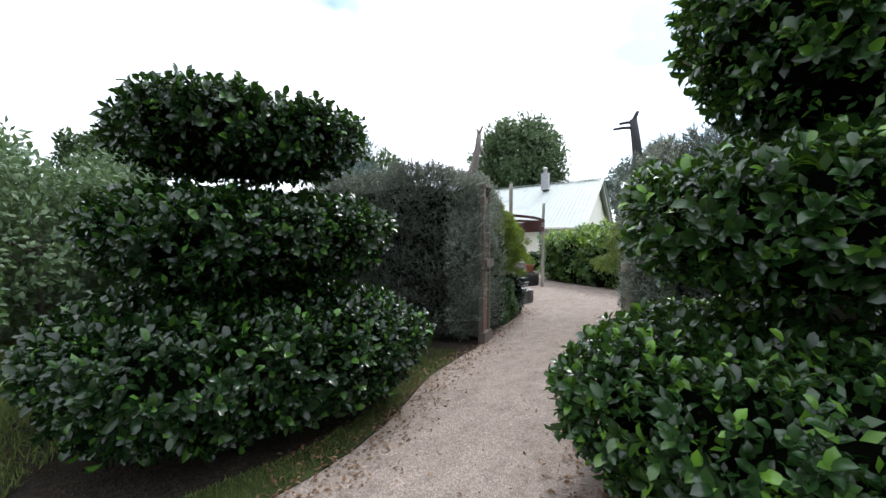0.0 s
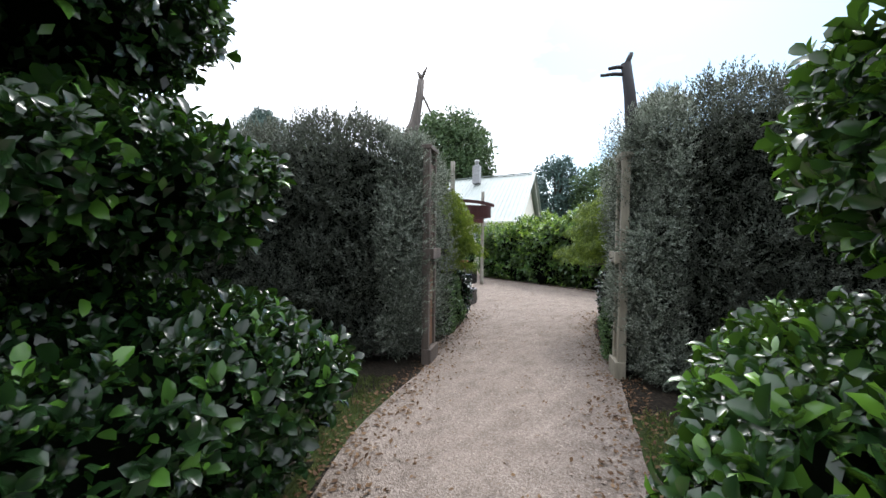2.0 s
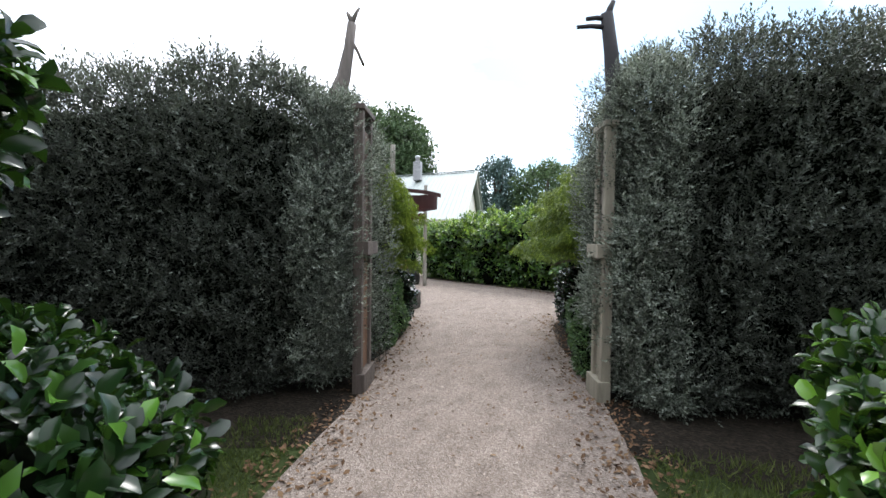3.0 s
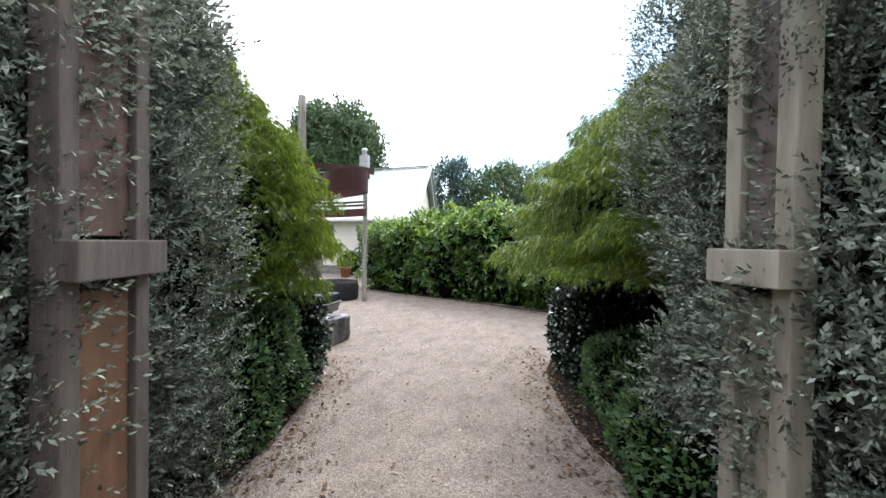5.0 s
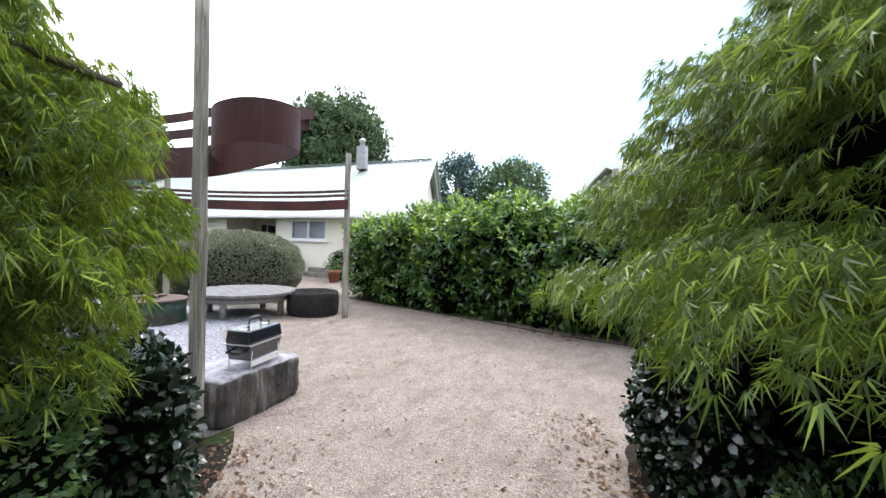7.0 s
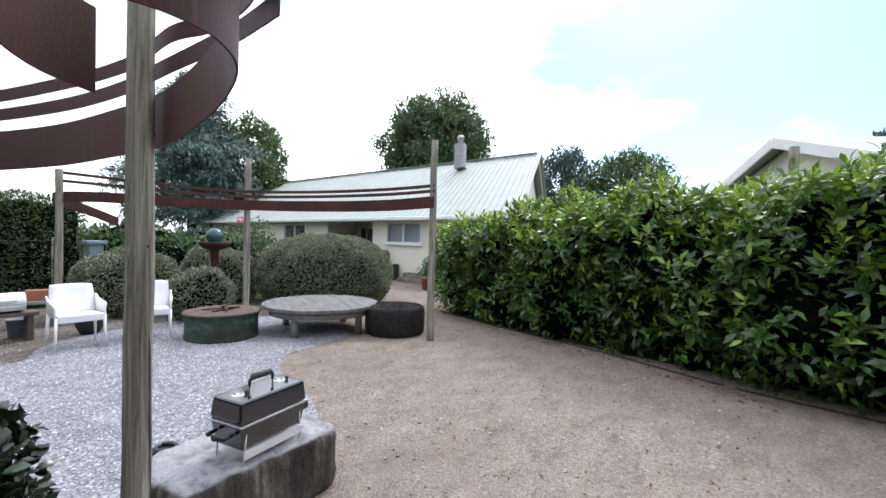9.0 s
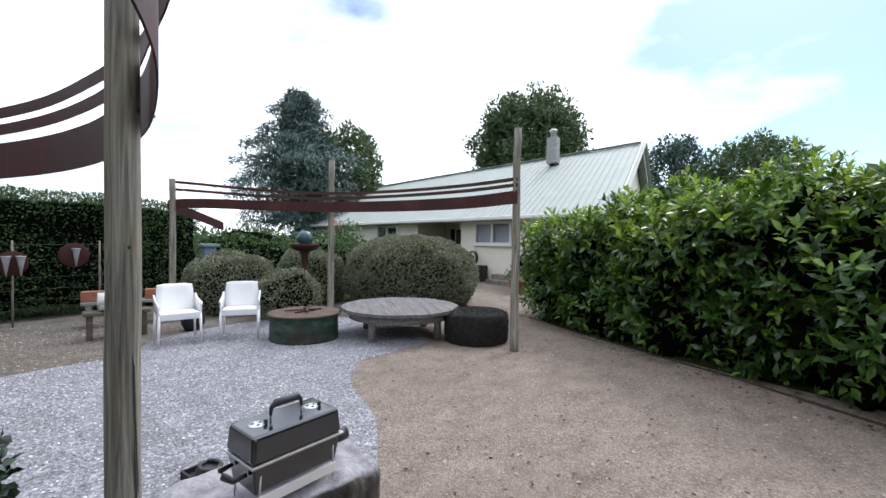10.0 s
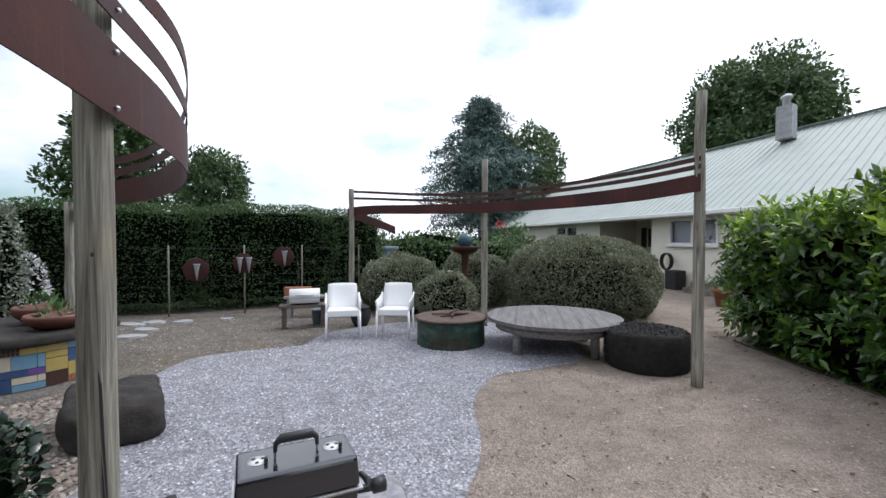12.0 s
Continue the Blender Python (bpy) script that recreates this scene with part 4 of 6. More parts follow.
low_hedge([(-1.45, 7.9), (-1.75, 8.7)], 0.75, 1.0, M["holly"], 0.055, 1300, "low dark shiny-leaved clipped bush", 4.0)


low_hedge([(-0.9, 6.9), (1.2, 7.6)], 0.9, 0.92, M["box"], 0.038, 2200, "low dense green box hedge under the maple", 5.0)
# added dark body: stands for the shadow mass seen beneath the maple
low_hedge([(-1.0, 8.7), (1.2, 9.1), (3.6, 9.3)], 1.0, 1.25, M["holly"], 0.08, 260, "added dark clipped hedge that fills in the shade behind the maple", 6.0)


# ---- long bright hedge ----


def laurel_hedge():
    t = thing("hedge", "long bright green hedge of large glossy leaves with a timber edge", "hedge", (0, 0, 0))
    line = [(-8.25, 14.85), (-7.3, 14.55), (-6.0, 14.15), (-4.5, 13.75), (-3.0, 13.2), (-1.2, 12.9), (1.5, 12.4)]
    tops = [1.60, 1.80, 1.98, 2.08, 2.12, 2.32, 2.5]
    for i, (p, q) in enumerate(zip(line, line[1:])):
        ln = math.hypot(q[0] - p[0], q[1] - p[1])
        h = (tops[i] + tops[i + 1]) / 2
        V, F = blob(((p[0] + q[0]) / 2, (p[1] + q[1]) / 2, h / 2 - 0.04), (ln / 2 + 0.35, 0.80, h / 2 + 0.08), 3.4, 0.48, 1.9, 22, yaw=math.degrees(math.atan2(q[1] - p[1], q[0] - p[0])), seed=9 + i)
        foliage(t, V, F, int((ln + 1.2) * (2 * h + 1.5) * 240), 0.13, WIDE, M["laurel"], depth=0.34, out=0.7, rand=0.7, lift=0.1, droop=0.3, face_up=0.5, shrink=0.80)
        shoots(t, V, F, int((ln + 0.8) * (2 * h + 1.5) * 30), 8, 0.17, 0.135, WIDE, M["laurel"], depth=0.10, low=0.35, lift=0.35, splay=1.1)
        shoots(t, V, F, int((ln + 0.8) * 75), 7, 0.15, 0.12, WIDE, M["laurel_young"], depth=0.03, low=h * 0.72, lift=0.8, splay=0.9, name="new_growth")
        shoots(t, V, F, int((ln + 0.8) * 16), 6, 0.13, 0.11, WIDE, M["laurel_young"], depth=0.03, low=0.6, lift=0.6, splay=0.9, name="new_growth")
    for p, q in zip(line, line[1:]):
        n = Vector((q[0] - p[0], q[1] - p[1], 0)).normalized()
        o = Vector((n.y, -n.x, 0)) * 0.72
        mid = (Vector((*p, 0)) + Vector((*q, 0))) / 2 + o
        part("edging_board", bm_box(((Vector(q) - Vector(p)).length, 0.035, 0.05), (mid.x, mid.y, -0.002), 0.008, (0, 0, math.degrees(math.atan2(n.y, n.x)))), M["log"], t, "dark weathered timber edging board")


laurel_hedge()


# ---- rounded shrubs of the courtyard ----


def dome(at, r, top, label, seed, ry=None):
    t = thing("dome_shrub", label, "bush", (at[0], at[1], 0), group="rounded shrubs of the courtyard")
    V, F = blob((0, 0, top * 0.42), (r, ry or r, top * 0.58), 2.15, 0.13, 2.2, 14, seed=seed)
    foliage(t, V, F, int(r * (r + top) * 10500), 0.048, SMALL, M["dome"], depth=0.11, out=0.8, rand=0.8, lift=0.3, face_up=0.4, low=0.02, shrink=0.87)


dome((-11.5, 13.4), 1.72, 1.60, "large clipped rounded shrub with pale variegated leaves", 1.0, 1.45)
dome((-11.1, 10.35), 0.55, 0.92, "small clipped ball shrub with pale grey-green leaves", 2.0)
dome((-12.75, 9.75), 0.92, 1.22, "clipped rounded shrub with pale variegated leaves", 3.0)
dome((-13.0, 11.5), 0.80, 1.28, "clipped rounded shrub with pale variegated leaves", 4.0)


# ---- house ----
HX0, HX1, HY, HB = -32.6, -9.55, 18.95, 30.4      # west and east ends, front wall, back wall
EAVE, RIDGE, RY = 2.48, 5.56, 24.7


def build_house():
    h = thing("house", "long cream single-storey house with a pale green ribbed metal roof", "house", (0, 0, 0))
    holes = [(-15.0, -13.15, 1.38, 2.22), (-22.3, -20.4, 1.2, 2.2), (-28.2, -26.2, 0.6, 2.2), (-12.1, -10.7, 1.38, 2.2)]
    porch = (-18.75, -15.8)
    xs = sorted({HX0, HX1, *porch, *[v for a in holes for v in a[:2]]})
    for x0, x1 in zip(xs, xs[1:]):
        mid = (x0 + x1) / 2
        if porch[0] < mid < porch[1]:
            part("wall", bm_box((x1 - x0, 0.2, 0.25), (mid, HY + 0.1, EAVE - 0.1)), M["wall"], h)
            continue
        hole = [a for a in holes if a[0] < mid < a[1]]
        spans = [(0, EAVE)] if not hole else [(0, hole[0][2]), (hole[0][3], EAVE)]
        for z0, z1 in spans:
            part("wall", bm_box((x1 - x0, 0.2, z1 - z0), (mid, HY + 0.1, (z0 + z1) / 2)), M["wall"], h)
    part("porch_side", bm_box((0.2, 2.2, EAVE), (porch[0] - 0.1, HY + 1.3, EAVE / 2)), M["wall"], h)
    part("porch_side", bm_box((0.2, 2.2, EAVE), (porch[1] + 0.1, HY + 1.3, EAVE / 2)), M["wall"], h)
    for x in (HX0, HX1):
        bm = bmesh.new()
        s = 0.1 if x == HX0 else -0.1
        vs = [bm.verts.new((x + d, y, z)) for d in (0, 2 * s) for y, z in ((HY + 0.2, 0), (HB, 0), (HB, EAVE), (RY, RIDGE - 0.06), (HY + 0.2, EAVE))]
        bm.faces.new(vs[:5])
        bm.faces.new(vs[5:])
        for k in range(5):
            bm.faces.new((vs[k], vs[(k + 1) % 5], vs[5 + (k + 1) % 5], vs[5 + k]))
        part("gable_wall", bm, M["wall"], h)
    part("back_wall", bm_box((HX1 - HX0 - 0.4, 0.2, EAVE), ((HX0 + HX1) / 2, HB - 0.1, EAVE / 2)), M["wall"], h)
    part("porch_wall", bm_box((porch[1] - porch[0], 0.15, EAVE), ((porch[0] + porch[1]) / 2, HY + 2.5, EAVE / 2)), M["wall"], h)
    part("porch_floor", bm_box((porch[1] - porch[0], 2.4, 0.1), ((porch[0] + porch[1]) / 2, HY + 1.3, 0.05)), M["stone"], h)
    part("inner_dark", bm_box((HX1 - HX0 - 1.0, 0.1, EAVE - 0.1), ((HX0 + HX1) / 2, HY + 2.9, EAVE / 2)), M["dark_room"], h)
    # ribbed roof: front and back slopes
    for name, y0, z0 in (("roof", HY - 0.55, EAVE - 0.12), ("back_roof", HB + 0.55, EAVE - 0.12)):
        bm = bmesh.new()
        x0, x1 = HX0 - 0.3, HX1 + 0.35
        prof = []
        x = x0
        while x < x1:
            prof += [(x, 0.0), (x + 0.19, 0.0), (x + 0.21, 0.034), (x + 0.24, 0.034)]
            x += 0.26
        prof.append((x1, 0.0))
        up = [bm.verts.new((px, RY, RIDGE + pz)) for px, pz in prof]
        dn = [bm.verts.new((px, y0, z0 + pz)) for px, pz in prof]
        dl = [bm.verts.new((px, y0, z0 + pz - 0.03)) for px, pz in prof]
        for k in range(len(prof) - 1):
            bm.faces.new((up[k], up[k + 1], dn[k + 1], dn[k]))
            bm.faces.new((dn[k], dn[k + 1], dl[k + 1], dl[k]))
        part(name, bm, M["roof"], h)
    part("ridge_cap", bm_box((HX1 - HX0 + 0.6, 0.34, 0.02), ((HX0 + HX1) / 2, RY, RIDGE + 0.055), 0.006), M["roof"], h)
    part("gutter", bm_box((HX1 - HX0 + 0.6, 0.13, 0.13), ((HX0 + HX1) / 2, HY - 0.6, EAVE - 0.16), 0.03), M["trim"], h, "white painted gutter")
    part("soffit", bm_box((HX1 - HX0, 0.55, 0.03), ((HX0 + HX1) / 2, HY - 0.28, EAVE - 0.2)), M["trim"], h)
    for sgn in (-1, 1):
        y0 = HY - 0.55 if sgn < 0 else HB + 0.55
        ln = math.hypot(RY - y0, RIDGE - EAVE + 0.12)
        ang = math.degrees(math.atan2(RIDGE - EAVE + 0.12, abs(RY - y0)))
        part("bargeboard", bm_box((0.04, ln, 0.18), (HX1 + 0.37, (RY + y0) / 2, (RIDGE + EAVE - 0.12) / 2 - 0.05), 0.006, (-sgn * ang, 0, 0)), M["trim"], h, "white bargeboard")
    # chimney
    part("chimney", bm_box((0.55, 0.5, 1.15), (-13.05, 23.4, 5.58), 0.03), M["flag"], h, "rendered grey chimney")
    part("flue", bm_lathe([(0.14, 0), (0.14, 0.28), (0.2, 0.28), (0.2, 0.34), (0.1, 0.4)], 16, at=(-13.05, 23.4, 6.15)), M["steel"], h, "steel chimney flue with a cowl")
    for x0, x1, z0, z1 in holes:
        w = part("window", bm_box((x1 - x0 - 0.1, 0.012, z1 - z0 - 0.1), ((x0 + x1) / 2, HY + 0.08, (z0 + z1) / 2)), M["glass"], h, "window pane")
        if z0 > 1.3:
            part("blind", bm_box((x1 - x0 - 0.12, 0.01, (z1 - z0) * 0.86), ((x0 + x1) / 2, HY + 0.17, z0 + (z1 - z0) * 0.46)), M["blind"], w, "pale drawn blind")
        bm = bmesh.new()
        for dx in (x0 + 0.035, x1 - 0.035, (x0 + x1) / 2):
            bm_box((0.09, 0.12, z1 - z0), (dx, HY + 0.02, (z0 + z1) / 2), 0.006, bm=bm)
        for dz in (z0 + 0.035, z1 - 0.035):
            bm_box((x1 - x0 - 0.14, 0.11, 0.09), ((x0 + x1) / 2, HY + 0.02, dz), 0.006, bm=bm)
        part("frame", bm, M["trim"], w, "white window frame")
        part("sill", bm_box((x1 - x0 + 0.1, 0.16, 0.05), ((x0 + x1) / 2, HY - 0.05, z0 - 0.026), 0.008), M["trim"], w)
    d = part("door", bm_box((0.95, 0.05, 2.02), (-16.4, HY + 2.39, 1.11), 0.01), M["dark_room"], h, "dark open doorway")
    part("frame", bm_box((0.07, 0.08, 2.1), (-16.92, HY + 2.38, 1.15), 0.006), M["trim"], d)
    part("dark_interior", bm_box((1.3, 0.03, 0.86), (-17.7, HY + 2.41, 1.65)), M["dark_room"], h)
    w = part("window", bm_box((1.2, 0.012, 0.8), (-17.35, HY + 2.36, 1.65)), M["glass"], h, "window inside the porch")
    bm = bmesh.new()
    for dx in (-17.95, -17.35, -17.0):
        bm_box((0.07, 0.06, 0.9), (dx, HY + 2.38, 1.65), 0.006, bm=bm)
    for dz in (1.22, 2.08):
        bm_box((1.2, 0.06, 0.07), (-17.35, HY + 2.36, dz), 0.006, bm=bm)
    part("frame", bm, M["trim"], w)
    # the plan is a parallelogram: the end walls lean away from the front
    for o in h.children_recursive:
        for v in o.data.vertices:
            v.co.x -= 0.36 * (v.co.y - HY)


build_house()


def build_shed():
    """The neighbouring gable behind the bright hedge."""
    h = thing("outbuilding", "cream gabled outbuilding with white barge boards behind the hedge", "building", (-2.5, 19.8, 0), -61)
    apex, eave, half, ln = 4.10, 2.90, 3.7, 7.0
    bm = bmesh.new()
    vs = [bm.verts.new((x, y, z)) for y in (0.0, ln) for x, z in ((-half, 0), (half, 0), (half, eave), (0, apex - 0.08), (-half, eave))]
    bm.faces.new(vs[:5])
    bm.faces.new(vs[5:][::-1])
    for k in range(5):
        bm.faces.new((vs[k], vs[(k + 1) % 5], vs[5 + (k + 1) % 5], vs[5 + k]))
    part("wall", bm, M["wall"], h)
    sl = math.degrees(math.atan2(apex - eave, half))
    w = math.hypot(apex - eave, half) + 0.5
    for s in (-1, 1):
        cx, cz = s * (w / 2) * math.cos(radians(sl)), apex - (w / 2) * math.sin(radians(sl)) + 0.03
        part("roof", bm_box((w, ln + 0.8, 0.06), (cx, ln / 2, cz), 0.01, (0, s * sl, 0)), M["roof"], h)
        part("bargeboard", bm_box((w, 0.05, 0.24), (cx, -0.44, cz - 0.09), 0.008, (0, s * sl, 0)), M["trim"], h, "white bargeboard")


build_shed()


# ---- poles ----


def pole(at, height, r, label, seed):
    t = thing("pole", label, "post", (at[0], at[1], 0), group="round poles that carry the steel ribbons")
    n = 14
    pts = [(0.012 * noise.noise(Vector((seed, k * 0.4, 0))), 0.012 * noise.noise(Vector((seed, k * 0.4, 5))), -0.1 + (height + 0.1) * k / n) for k in range(n + 1)]
    bm = bm_tube(pts, [r * (1.06 - 0.12 * k / n) for k in range(n + 1)], 20, wobble=0.06)
    part("shaft", bm, M["post"], t)
    return t


PA, PB, PC, PD, PE, PF = (-4.98, 7.564), (-6.97, 11.96), (-12.45, 8.65), (-10.44, 10.87), (-8.37, 5.95), (-10.4, 4.72)
pole_a = pole(PA, 3.22, 0.051, "weathered grey round timber pole with a long crack", 1.0)
pole(PB, 3.06, 0.054, "weathered grey round timber pole", 2.0)
pole(PC, 2.59, 0.055, "weathered round timber pole", 3.0)
pole(PD, 2.95, 0.055, "weathered round timber pole", 4.0)
pole(PE, 3.35, 0.056, "tall greenish weathered round timber pole behind the boulder", 5.0)
pole(PF, 2.05, 0.056, "weathered round timber pole behind the mosaic planter", 7.0)
pole((-2.55, 17.69), 3.54, 0.09, "weathered round timber pole behind the bright hedge", 6.0)


def crack(parent, r, side, pts, width):
    """A dark drying crack that runs up the pole."""
    bm = bmesh.new()
    prev = None
    for i, (a, z) in enumerate(pts):
        w = width * math.sin(math.pi * (i + 0.15) / (len(pts) - 0.7))
        row = [bm.verts.new((r * math.cos(radians(side + a) + s * w / r), r * math.sin(radians(side + a) + s * w / r), z)) for s in (-0.5, 0.5)]
        if prev:
            bm.faces.new((prev[0], prev[1], row[1], row[0]))
        prev = row
    part("crack", bm, M["charred"], parent, "dark drying crack")


crack(pole_a, 0.0522, 20, smooth_line([(-4, 1.58), (2, 1.42), (8, 1.22), (13, 1.05), (18, 0.9), (28, 0.7), (40, 0.5)], 3), 0.009)
crack(pole_a, 0.0528, 20, smooth_line([(12, 0.86), (18, 0.7), (28, 0.5), (38, 0.25), (42, 0.12)], 3), 0.008)


def knot(parent, r, a, z, size):
    """A dark ringed knot on the pole's skin."""
    bm = bm_lathe([(size, 0), (size * 0.6, 0.003), (0.0001, 0.004)], 14)
    bmesh.ops.scale(bm, vec=(0.8, 1.25, 1), verts=bm.verts)
    ob = part("knot", bm, M["log"], parent, "dark knot")
    c, s = math.cos(radians(a)), math.sin(radians(a))
    ob.matrix_local = look((r * c, r * s, z), (0, 0, z))


for _a, _z, _s in ((18, 1.48, 0.009), (-30, 0.42, 0.007), (40, 0.40, 0.007), (55, 1.95, 0.008)):
    knot(pole_a, 0.0518, _a, _z, _s)


# ---- rusted steel ribbons ----


def band(points, heights, height, thick=0.006, n=10):
    """An upright strip that follows points in plan; heights: its lower edge at each point."""
    line = smooth_line([(*p, z) for p, z in zip(points, heights)], n)
    bm = bmesh.new()
    rows = []
    for i, p in enumerate(line):
        d = line[min(i + 1, len(line) - 1)] - line[max(i - 1, 0)]
        nrm = np.array((-d[1], d[0], 0.0))
        nrm /= max(np.linalg.norm(nrm), 1e-9)
        a, b = p - nrm * thick / 2, p + nrm * thick / 2
        rows.append([bm.verts.new(q) for q in ((*a[:2], a[2]), (*b[:2], b[2]), (*b[:2], b[2] + height), (*a[:2], a[2] + height))])
    for r0, r1 in zip(rows, rows[1:]):
        for k in range(4):
            f = bm.faces.new((r0[k], r1[k], r1[(k + 1) % 4], r0[(k + 1) % 4]))
            f.smooth = k % 2 == 1
            bm.edges.get((r0[k], r1[k])).smooth = False
    bm.faces.new(rows[0])
    bm.faces.new(rows[-1][::-1])
    return bm


def ribbons():
    t = thing("steel_ribbon", "curling rusted steel ribbon bolted to a grey pole", "sculpture", (0, 0, 0))
    line = [(-4.375, 7.275), (-4.305, 7.145), (-4.175, 7.055), (-4.015, 7.065), (-3.905, 7.155), (-3.865, 7.275), (-3.915, 7.405), (-4.075, 7.515), (-4.455, 7.61), (-4.955, 7.640), (-5.48, 7.605), (-6.15, 7.48), (-6.9, 7.18), (-7.75, 6.66), (-8.44, 6.00), (-9.35, 5.38), (-10.42, 4.80)]
    part("wide_band", band(line, [1.915, 1.925, 1.945, 1.965, 1.975, 1.975, 1.975, 1.97, 1.95, 1.91, 1.91, 1.90, 1.89, 1.88, 1.86, 1.83, 1.80], 0.232), M["rust"], t)
    upper = [(-4.025, 7.61), (-4.355, 7.645), (-4.655, 7.656), (-4.955, 7.646), (-5.48, 7.615)] + line[11:]
    part("narrow_band", band(upper, [2.165, 2.185, 2.205, 2.21, 2.205, 2.20, 2.18, 2.16, 2.13, 2.10, 2.07], 0.07), M["rust"], t)
    top = [(-3.885, 7.485), (-4.255, 7.635), (-4.655, 7.694), (-4.955, 7.659), (-5.48, 7.655)] + line[11:]
    part("narrow_band", band(top, [2.185, 2.27, 2.325, 2.35, 2.345, 2.32, 2.29, 2.27, 2.24, 2.21, 2.18], 0.07), M["rust"], t)
    for z in (1.94, 2.115, 2.245, 2.385):
        part("bolt", bm_lathe([(0.0001, 0), (0.009, 0), (0.009, 0.004), (0.006, 0.008), (0.0001, 0.009)], 8, at=(0, 0, 0)), M["steel"], t).matrix_local = look((-4.94, 7.647 + 0.006 * (z > 2.2) + 0.012 * (z > 2.3), z), (-5.005, 7.33, z))
    t2 = thing("steel_ribbon", "long curving rusted steel ribbon carried by three poles", "sculpture", (0, 0, 0))
    l2 = [(-6.92, 11.92), (-7.8, 11.75), (-9.0, 11.35), (-10.36, 10.80), (-11.4, 9.95), (-12.2, 9.1), (-12.51, 8.60), (-12.66, 8.74), (-12.88, 9.15), (-13.17, 9.67)]
    part("wide_band", band(l2, [2.03, 1.99, 1.98, 2.0, 2.03, 2.06, 2.02, 1.96, 1.84, 1.66], 0.18), M["rust"], t2)
    l3 = l2[:7]
    part("narrow_band", band(l3, [2.26, 2.23, 2.21, 2.22, 2.27, 2.35, 2.38], 0.05), M["rust_dark"], t2)
    part("narrow_band", band(l3, [2.34, 2.31, 2.29, 2.31, 2.38, 2.48, 2.52], 0.05), M["rust_dark"], t2)


ribbons()


# ---- trees ----


def tree(at, height, r, z0, count, size, mat, label, seed, lobes=26, shape=SMALL, flat=0.85, taper=0.15):
    t = thing("tree", label, "tree", (at[0], at[1], 0))
    part("trunk", bm_tube([(0, 0, -0.2), (0.1, 0, z0), (0, 0.1, height * 0.8)], [0.035 * height, 0.026 * height, 0.008 * height], 10, wobble=0.2), M["bark"], t)
    rs = np.random.default_rng(int(seed * 10))
    Ps, Ns = [], []
    zm, hz = (height + z0) / 2, (height - z0) / 2
    for k in range(lobes):
        v = -0.82 + 1.72 * (k + 0.5) / lobes
        a = k * 2.39996 + seed + 0.5 * rs.random()
        round_off = math.sqrt(max(0.0, 1 - v * v))
        if taper > 0.4 and v < 0.2:
            round_off = 1.0
        ring = r * 0.74 * round_off * (1 - taper * (v + 1) / 2) * (0.82 + 0.32 * rs.random())
        rr = r * (0.24 + 0.15 * rs.random()) * (1 - 0.4 * taper * (v + 1) / 2)
        c = (math.cos(a) * ring, math.sin(a) * ring, zm + hz * 0.84 * v)
        if k % 2 == 0:
            part("limb", bm_tube([(0, 0, c[2] * 0.55), (c[0] * 0.55, c[1] * 0.55, c[2] * 0.82), c], [0.012 * height, 0.008 * height, 0.003 * height], 6), M["bark"], t)
        V, F = blob(c, (rr, rr, rr * flat), 2.2, 0.14 * r, 3.2 / r, 7, seed=seed + k)
        P, N = scatter(V, F, count // lobes)
        Ps.append(P - N * (rs.random(len(P)) ** 1.4 * rr * 0.8)[:, None])
        Ns.append(N)
    P, N = np.concatenate(Ps), np.concatenate(Ns)
    ob = part("crown", leaf_mesh("crown", P, leaf_frames(N, 0.7, 0.8, 0.1, 0.1, 0.5), size, shape, mat, 0.5), None, t)
    ob["kind"] = "stuff"
    return t


def cedar(at, height, r, count):
    """Layered boughs that rise a little, then droop, with hanging sprays."""
    t = thing("tree", "blue-green cedar with drooping layered branches", "tree", (at[0], at[1], 0))
    part("trunk", bm_tube([(0, 0, -0.2), (0.1, 0.0, 3.0), (-0.1, 0.1, 8.0), (0, 0, height - 0.6)], [0.34, 0.28, 0.14, 0.03], 10, wobble=0.2), M["bark"], t)
    rs = np.random.default_rng(23)
    Ps, Ns = [], []
    boughs = 84
    for k in range(boughs):
        u = (k + 0.5) / boughs
        z = 2.6 + (height - 3.0) * u
        reach = r * float(np.interp(u, (0, 0.25, 0.52, 0.62, 0.72, 0.9, 1.0), (0.80, 1.0, 0.98, 0.74, 0.52, 0.42, 0.18))) * (0.72 + 0.4 * rs.random())
        a = k * 2.39996 + 0.4 * rs.random()
        way, across = np.array((math.cos(a), math.sin(a), 0.0)), np.array((-math.sin(a), math.cos(a), 0.0))
        if k % 3 == 0:
            part("limb", bm_tube([tuple(way * reach * q + np.array((0, 0, z + reach * (0.16 * q - 0.26 * q * q) - 0.08))) for q in (0, 0.35, 0.75)], [0.07, 0.05, 0.02], 6), M["bark"], t)
        n = int(count / boughs * (0.35 + 1.3 * reach / r))
        q = 1 - rs.random(n) ** 0.8 * 0.92
        wide = reach * 0.30 * np.sqrt(np.clip(1.15 - q, 0, 1)) + 0.10
        side = np.clip(rs.normal(size=n) * 0.55, -1, 1) * wide
        hang = rs.exponential(0.16, n) * (0.6 + q)
        P = way[None] * (reach * q)[:, None] + across[None] * side[:, None]
        P[:, 2] = z + reach * (0.16 * q - 0.26 * q * q) - 0.25 * np.abs(side) - hang + 0.10 * rs.normal(size=n)
        Ps.append(P)
        Ns.append(unit(way[None] * 0.7 + across[None] * (side / wide * 0.6)[:, None] + np.array((0, 0, 0.5))))
    P, N = np.concatenate(Ps), np.concatenate(Ns)
